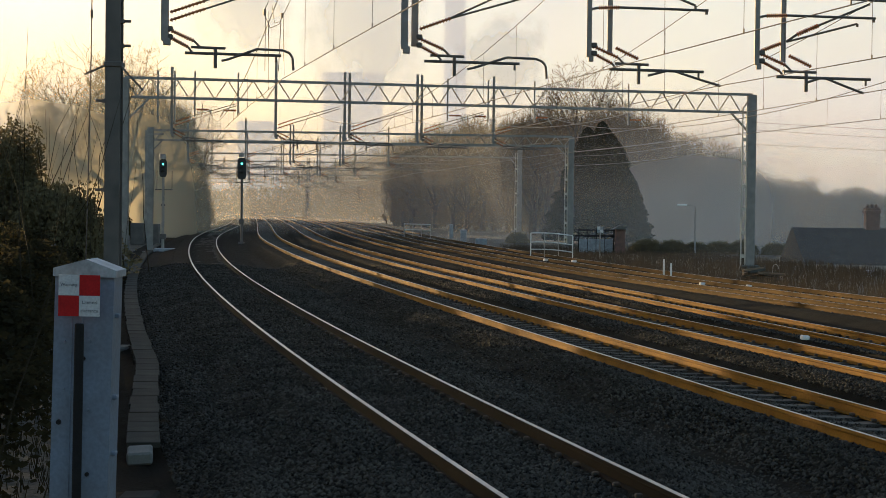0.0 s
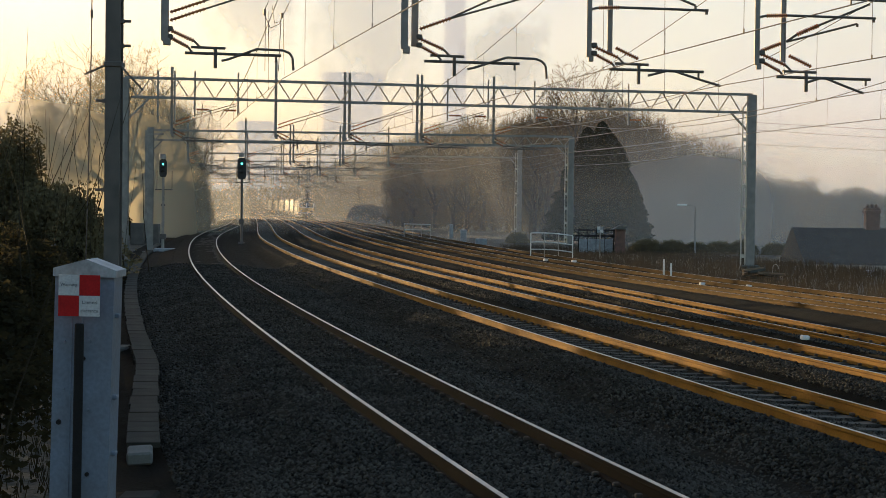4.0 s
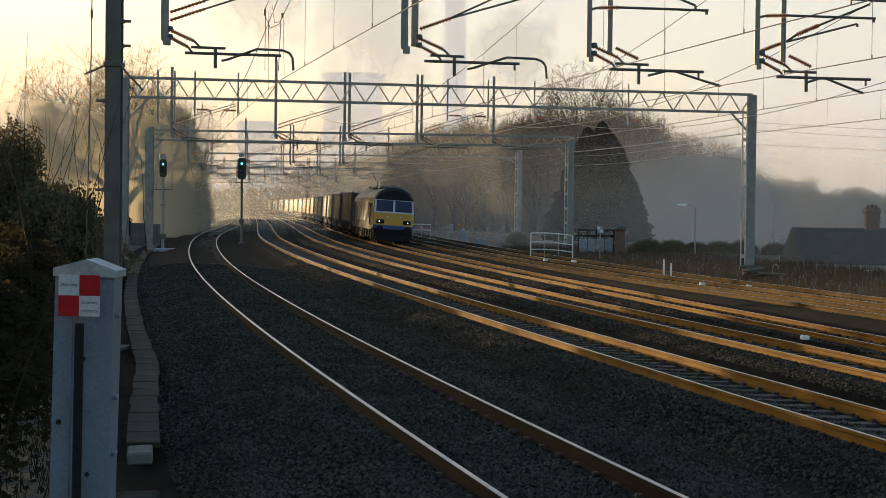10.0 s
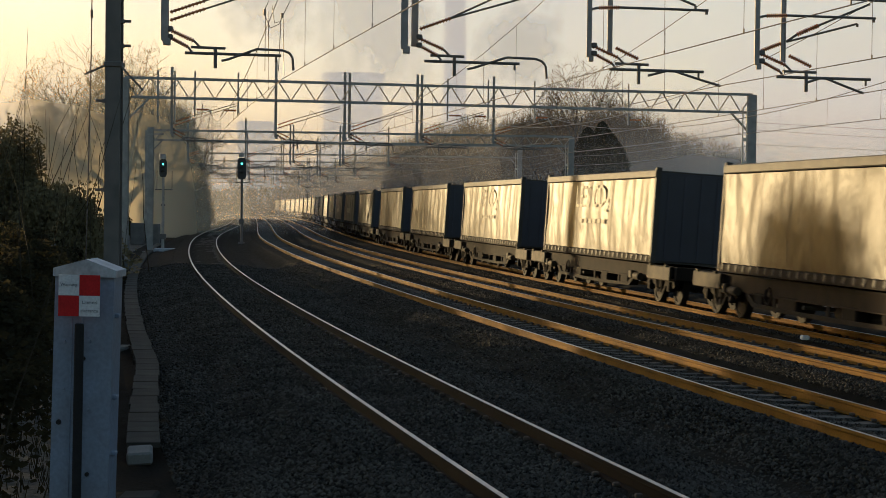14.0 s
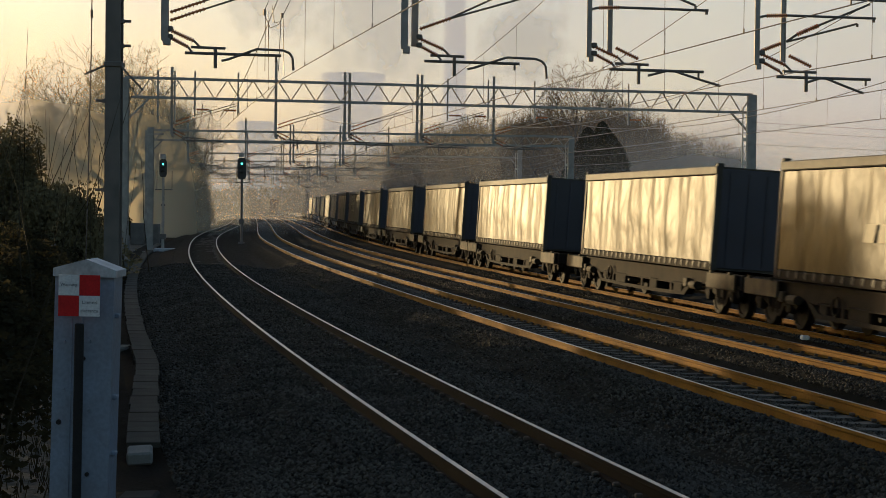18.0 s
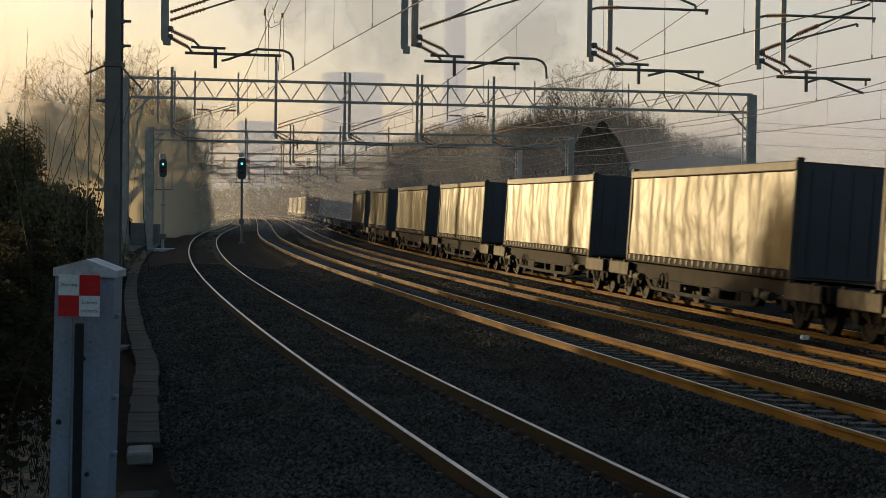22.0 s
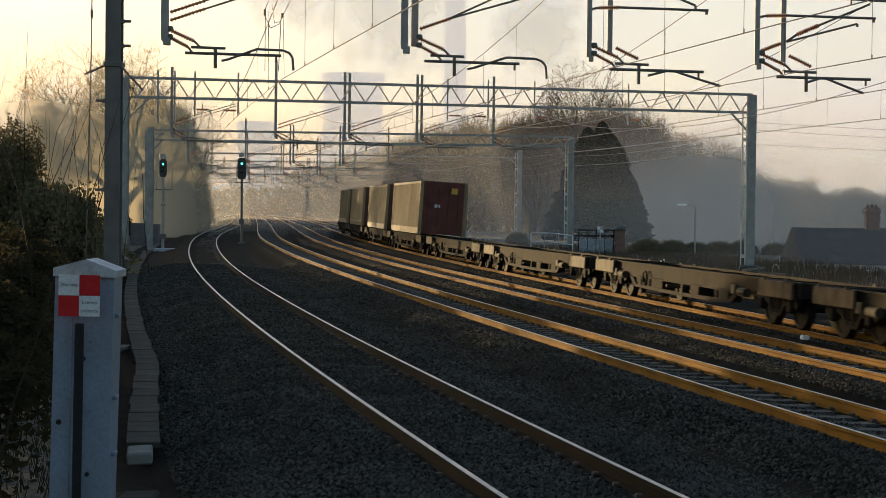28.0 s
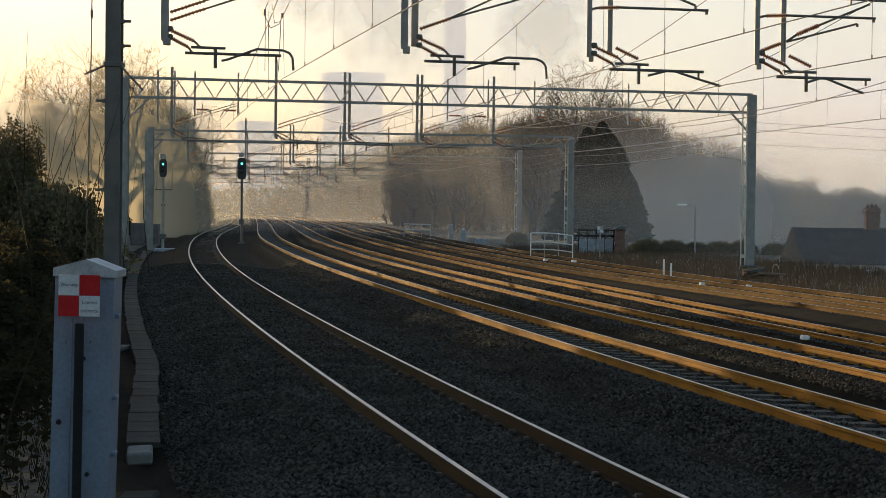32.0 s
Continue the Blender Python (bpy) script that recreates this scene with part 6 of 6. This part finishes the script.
def build_engine():
    """Six-axle electric engine; front end at -y."""
    ob = thing("electric_locomotive", "silver electric locomotive with a yellow cab front and blue skirt band", "locomotive")
    L, W = 20.3, 2.66
    h = L / 2
    # body shell: section (x, z) along y, raked at both ends
    sec = [(-1.33, 1.02), (-1.33, 2.78), (-1.27, 3.02), (-1.02, 3.36), (-0.62, 3.62), (0, 3.70), (0.62, 3.62), (1.02, 3.36), (1.27, 3.02), (1.33, 2.78), (1.33, 1.02)]
    g = Geo()
    g.sweep(sec, [Matrix.Translation((0, y, 0)) for y in (-h + 0.9, -h + 6, 0, h - 6, h - 0.9)], slots=[0, 0, 1, 1, 1, 1, 1, 1, 0, 0, 2])
    part("body", g, (M_LOCO, M_LOCOROOF, M_BLACK), ob, "silver painted body side under a grimy roof")
    for s in (-1, 1):
        cab = new("cab")
        cab.parent = ob
        R = Matrix.Identity(4) if s < 0 else Matrix.Rotation(math.pi, 4, "Z")
        cab.matrix_local = R
        # lower nose, upper raked screen
        y0, y1, y2 = -h + 0.9, -h + 0.12, -h
        for sx in (-1, 1):
            g = Geo()
            g.add([(sx * 1.33, y0, 1.02), (sx * 1.33, y0, 2.78), (sx * 1.27, y0, 3.02), (sx * 1.20, -h + 0.55, 2.98), (sx * 1.27, -h + 0.48, 2.72), (sx * 1.30, y1, 2.05), (sx * 1.30, y1 - 0.05, 1.02)], [(0, 1, 2, 3, 4, 5, 6)] if sx < 0 else [(6, 5, 4, 3, 2, 1, 0)])
            part("cab_side", g, M_LOCO, cab)
        g = Geo()
        g.add([(-1.30, y1 - 0.05, 1.25), (1.30, y1 - 0.05, 1.25), (1.30, y1, 2.05), (-1.30, y1, 2.05), (-1.0, y2, 1.25), (1.0, y2, 1.25), (1.0, y2 + 0.05, 2.02), (-1.0, y2 + 0.05, 2.02)], [(0, 4, 7, 3), (4, 5, 6, 7), (5, 1, 2, 6), (3, 7, 6, 2)])
        part("nose_panel", g, M_YELLOW, cab, "yellow warning panel")
        g = Geo()
        g.add([(-1.30, y1 - 0.05, 1.25), (1.30, y1 - 0.05, 1.25), (1.0, y2, 1.25), (-1.0, y2, 1.25), (-1.28, y1, 1.0), (1.28, y1, 1.0), (1.0, y2 + 0.02, 1.0), (-1.0, y2 + 0.02, 1.0)], [(0, 3, 7, 4), (3, 2, 6, 7), (2, 1, 5, 6)])
        part("skirt_band", g, M_BLUE, cab, "blue band below the yellow panel")
        # screen surround and glass
        g = Geo()
        a, b, c, d = Vector((-1.30, y1, 2.05)), Vector((1.30, y1, 2.05)), Vector((1.24, -h + 0.52, 2.90)), Vector((-1.24, -h + 0.52, 2.90))
        g.add([a, b, c, d], [(0, 1, 2, 3)])
        part("screen_surround", g, M_SURROUND, cab)
        for x0, x1 in ((0.045, 0.475), (0.525, 0.955)):
            g = Geo()
            n = Vector((0, -0.012, 0.004))
            q = []
            for u, v in ((x0, 0.10), (x1, 0.10), (x1, 0.95), (x0, 0.95)):
                q.append(a.lerp(b, u).lerp(d.lerp(c, u), v) + n)
            g.add(q, [(0, 1, 2, 3)])
            part("windscreen", g, M_GLASS, cab, "dark reflecting windscreen")
        g = Geo()
        dome = [(-1.24, -h + 0.50, 2.90), (-1.0, -h + 0.55, 3.18), (-0.6, -h + 0.56, 3.42), (0, -h + 0.56, 3.50), (0.6, -h + 0.56, 3.42), (1.0, -h + 0.55, 3.18), (1.24, -h + 0.50, 2.90)]
        back = [(-1.27, y0, 3.02), (-1.02, y0, 3.36), (-0.62, y0, 3.62), (0, y0, 3.70), (0.62, y0, 3.62), (1.02, y0, 3.36), (1.27, y0, 3.02)]
        g.add(dome + back, [(i, i + 1, i + 8, i + 7) for i in range(6)] + [tuple(range(6, -1, -1))])
        part("cab_roof", g, M_BLACK, cab, "black domed cab roof")
        for sx in (-1, 1):
            g = Geo()
            g.box((sx * 0.86, y2 - 0.005, 1.47), (0.52, 0.08, 0.27), None, 0.06)
            part("lamp_housing", g, M_BLACK, cab)
            g = Geo()
            g.tube((sx * 0.92, y2 - 0.04, 1.47), (sx * 0.92, y2 - 0.06, 1.47), 0.045 if sx < 0 else 0.03, n=12)
            part("headlight", g, M_HEAD if s < 0 else M_BLACK, cab, "lit headlight" if s < 0 else "")
            g = Geo()
            g.box((sx * 0.42, y2 - 0.02, 1.80), (0.13, 0.03, 0.13), None, 0.01)
            part("number_panel", g, M_SIGNWHITE, cab)
            g = Geo()
            g.tube((sx * 0.9, y1 + 0.1, 0.98), (sx * 0.9, y2 - 0.32, 0.98), 0.09, n=10)
            g.tube((sx * 0.9, y2 - 0.32, 0.98), (sx * 0.9, y2 - 0.37, 0.98), 0.24, n=14)
            part("buffer", g, M_BLACK, cab)
            # side window of the cab
            g = Geo()
            g.add([(sx * 1.338, y0 + 0.45, 2.15), (sx * 1.338, y0 + 1.05, 2.15), (sx * 1.338, y0 + 1.05, 2.72), (sx * 1.338, y0 + 0.3, 2.72)], [(0, 1, 2, 3)])
            part("side_window", g, M_GLASS, cab)
            g = Geo()
            for yy in (y0 + 1.35, y0 + 1.95):
                g.tube((sx * 1.37, yy, 1.25), (sx * 1.37, yy, 2.65), 0.02)
            g.box((sx * 1.335, y0 + 1.65, 2.0), (0.012, 0.56, 1.75))
            part("cab_door", g, M_LOCO, cab, "cab door with hand rails")
        g = Geo()
        g.box((0, y1 + 0.05, 0.72), (2.5, 0.2, 0.55), None, 0.04)
        g.box((0, y1 - 0.1, 0.42), (2.3, 0.12, 0.36), None, 0.04)
        g.tube((0, y1, 0.9), (0, y2 - 0.2, 0.9), 0.06)
        part("buffer_beam", g, M_BLACK, cab, "black buffer beam and plough")
    # body side fittings
    for sx in (-1, 1):
        for yy in (-h + 4.3, -h + 4.95):
            g = Geo()
            g.box((sx * 1.335, yy, 2.2), (0.03, 0.42, 1.0), None, 0.01)
            part("louvre", g, M_BLACK, ob, "dark tall side louvre")
        for k, r in ((0, 0.27), (1, 0.2), (2, 0.2)):
            g = Geo()
            y = h - 3.6 - k * 0.62
            n = 20
            ro, ri = r, r * 0.8
            g.add([(sx * 1.342, y + math.cos(i * 6.2832 / n) * q, 2.15 - 0.07 * k + math.sin(i * 6.2832 / n) * q) for q in (ro, ri) for i in range(n)], [(i, (i + 1) % n, n + (i + 1) % n, n + i) for i in range(n)])
            part("ring_emblem", g, M_LOCOROOF, ob)
        # broad pale shapes without words
        for k, (y, w, z, hh) in enumerate(((4.9, 0.85, 1.95, 1.0), (4.0, 0.4, 1.9, 0.9), (3.4, 0.7, 1.82, 0.72), (2.5, 0.7, 1.9, 0.95), (1.6, 0.7, 1.82, 0.72), (0.9, 0.45, 1.82, 0.72), (0.3, 0.4, 1.9, 0.9), (-1.1, 0.75, 1.95, 1.0), (-1.9, 0.65, 1.82, 0.72), (-2.5, 0.24, 1.9, 0.9), (-2.9, 0.22, 1.95, 1.0))):
            g = Geo()
            g.add([(sx * 1.341, y - 0.4 - w * u, z + hh * v) for u, v in ((0.0, -0.5), (0.0, 0.42), (0.12, 0.5), (0.32, 0.5), (0.34, -0.25), (0.55, -0.28), (0.56, 0.3), (0.85, 0.34), (0.85, -0.42), (0.7, -0.5))], [tuple(range(10))])
            part("livery_shape", g, M_LIVERY, ob)
        g = Geo()
        g.box((sx * 1.31, 0, 0.98), (0.06, L - 2.2, 0.16), None, 0.02)
        part("sole_bar", g, M_LOCO, ob)
        for y, w, hh, mt in ((-2.2, 0.8, 0.62, M_PANEL), (-1.2, 0.9, 0.7, M_WAGON), (0.0, 1.2, 0.62, M_PANEL), (1.3, 0.9, 0.72, M_WAGON), (2.35, 0.8, 0.55, M_PANEL), (3.1, 0.5, 0.6, M_WAGON)):
            g = Geo()
            g.box((sx * 1.08, y, 0.92 - hh / 2), (0.46, w, hh), None, 0.03)
            g.box((sx * 1.32, y, 0.92 - hh / 2), (0.03, w * 0.8, hh * 0.7), None, 0.01)
            part("underframe_box", g, mt, ob, "grimy underframe equipment box")
        for y in (-9.3, -5.9, -3.2, 3.6, 5.9, 9.3):
            g = Geo()
            g.box((sx * 1.16, y, 0.66), (0.22, 0.34, 0.5), None, 0.03)
            g.tube((sx * 1.1, y, 0.42), (sx * 0.85, y + 0.25, 0.12), 0.025)
            part("sand_box", g, M_PANEL, ob)
        for y in (-h + 4.55, h - 4.55):
            for dy in (-2.1, 0, 2.1):
                g = Geo()
                g.tube((sx * 1.16, y + dy, 0.50), (sx * 1.16, y + dy, 0.86), 0.10, n=10)
                g.box((sx * 1.2, y + dy, 0.46), (0.14, 0.34, 0.2), None, 0.03)
                part("axle_spring", g, M_PANEL, ob)
    # roof gear
    g = Geo()
    for y, l in ((-h + 4.6, 2.4), (-h + 8.5, 2.2), (2.2, 2.0)):
        g.box((0, y, 3.72), (1.5, l, 0.12), None, 0.04)
        for k in range(5):
            g.box((0, y - l * 0.4 + k * l * 0.2, 3.80), (1.3, 0.06, 0.05))
    part("roof_hatch", g, M_LOCOROOF, ob)
    pan = new("pantograph")
    pan.parent = ob
    pan.matrix_local = Matrix.Translation((0, h - 5.2, 3.72))
    g = Geo()
    g.box((0, 0, 0.10), (1.3, 1.6, 0.06))
    for sx in (-1, 1):
        for sy in (-1, 1):
            insulator(g, (sx * 0.55, sy * 0.7, 0.0), (sx * 0.55, sy * 0.7, 0.22), 0.07, slot=1, sheds=3)
    part("base_frame", g, (M_STEEL_DARK, M_INSUL), pan)
    g = Geo()
    g.tube((0, -0.6, 0.15), (0, 0.75, 0.62), 0.045)
    for sx in (-1, 1):
        g.tube((sx * 0.1, 0.75, 0.62), (sx * 0.42, -0.55, 1.12), 0.025)
    part("arm", g, M_STEEL_DARK, pan)
    g = Geo()
    for yy in (-0.72, -0.4):
        g.path([(-0.95, yy, 1.0), (-0.7, yy, 1.13), (0.7, yy, 1.13), (0.95, yy, 1.0)], 0.025)
    part("collector_head", g, M_STEEL_DARK, pan)
    g = Geo()
    for y in (-1.0, 0.6, 4.2):
        g.tube((0.3, y, 3.7), (0.3, y, 3.95), 0.05)
    g.tube((0.3, -1.0, 3.95), (0.3, 4.2, 3.95), 0.02)
    part("roof_busbar", g, (M_INSUL), ob)
    bogie_parts(ob, -h + 4.55, 2.1, 3)
    bogie_parts(ob, h - 4.55, 2.1, 3)
    return ob


WHEELS = wheel_geo().mesh("wheel", M_WHEEL)
AXLE = Geo().tube((-1.02, 0, 0), (1.02, 0, 0), 0.085, n=8).mesh("axle", M_WHEEL)
TRAIN = []


def build_train():
    far = pose(0, 900, 0)
    engine = build_engine()
    TRAIN.append((engine, 10.75))
    first = build_wagon()
    plain = [build_curtain_container(k, None) for k in (1, 2)]
    worded = build_curtain_container(3, True)
    barred = build_curtain_container(4, False)
    box = build_box_container()
    used = set()

    def take(ob):
        if ob.name in used:
            return copy_thing(ob, far)
        used.add(ob.name)
        return ob
    fronts = [24.3, 41.6, 60.6, 77.8, 96.3, 113.7, 132.7, 150.6, 168.1, 185.7, 204.0, 221.3, 239.5, 257.6, 275.3, 293.0, 310.7, 328.2, 346.3, 364.0, 382.8, 400.2]
    centres = [f + 7.05 for f in fronts] + [406.8 + 18.03 * j for j in range(1, 9)] + [569.7, 586.9, 605.7, 623.1]
    for k, off in enumerate(centres):
        TRAIN.append((take(first), off))
        if k < 22:
            kind = {2: worded, 3: worded, 7: barred, 8: barred, 9: plain[0], 14: worded}.get(k, plain[k % 2])
            TRAIN.append((take(kind), off))
        elif k >= 30:
            TRAIN.append((take(box), off))


def motions():
    ts = [float(t) for t in range(0, 33)]
    for ob, off in TRAIN:
        walk(ob, [(t, T4.pose_s(S0 + off - V * t)) for t in ts])
    for k, ob in enumerate(STEAM):
        p = ob.location.copy()
        walk(ob, [(t, pose(p.x + (0.35 + 0.2 * k) * t, p.y, p.z + 0.45 * t)) for t in (0.0, 16.0, 32.0)])


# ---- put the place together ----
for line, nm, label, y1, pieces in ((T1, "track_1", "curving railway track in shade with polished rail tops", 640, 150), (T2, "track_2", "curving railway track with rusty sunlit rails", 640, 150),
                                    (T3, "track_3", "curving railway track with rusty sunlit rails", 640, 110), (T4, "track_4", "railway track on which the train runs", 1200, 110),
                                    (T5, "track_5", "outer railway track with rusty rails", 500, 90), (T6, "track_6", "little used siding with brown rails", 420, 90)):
    # track 1 gets the rail colour with shade in it
    build_track(line, nm, label, -45, y1, pieces, True, M_RAILSHADE if line is T1 else M_RAILDULL if line in (T5, T6) else None)
build_stones()
build_near_gantry()
MAIN = (T1, T2, T3, T4, T5)
build_gantry((-14.15, 80.2), (14.75, 87.0), 7.9, 0.86, MAIN, 0)
build_gantry((-21.7, 132.5), (9.55, 136.0), 7.7, 0.72, MAIN, 0, posts=False)
build_gantry((-27.5, 180), (7.7, 184), 8.5, 1.1, MAIN, 0, heavy=1.15, posts=False)
build_gantry((-33.4, 228), (5.5, 232), 7.8, 0.8, MAIN, 0, posts=False)
build_gantry((-38.9, 277), (-1.2, 283), 7.8, 0.8, MAIN, 0, posts=False)
build_gantry((-46.0, 330), (-7.0, 340), 7.8, 0.8, MAIN[:4], 0, posts=False)
build_gantry((-55.0, 388), (-14.5, 400), 7.8, 0.8, MAIN[:4], 0, posts=False)
build_wires()
build_feeders()
build_cabinet()
build_trough()
build_signal(-13.5, 121, 5.55, -0.4, "tall dark railway signal between the tracks showing green")
build_signal(-15.5, 100, 4.85, -0.5, "grey post signal by the mast showing green", 1, 0.68)
build_lone_mast()
build_right_side()
build_house()
build_left_side()
build_trees()
build_conifers()
build_bushes()
build_grass()
build_power_station()
build_steam()
build_mist()
build_train()
motions()
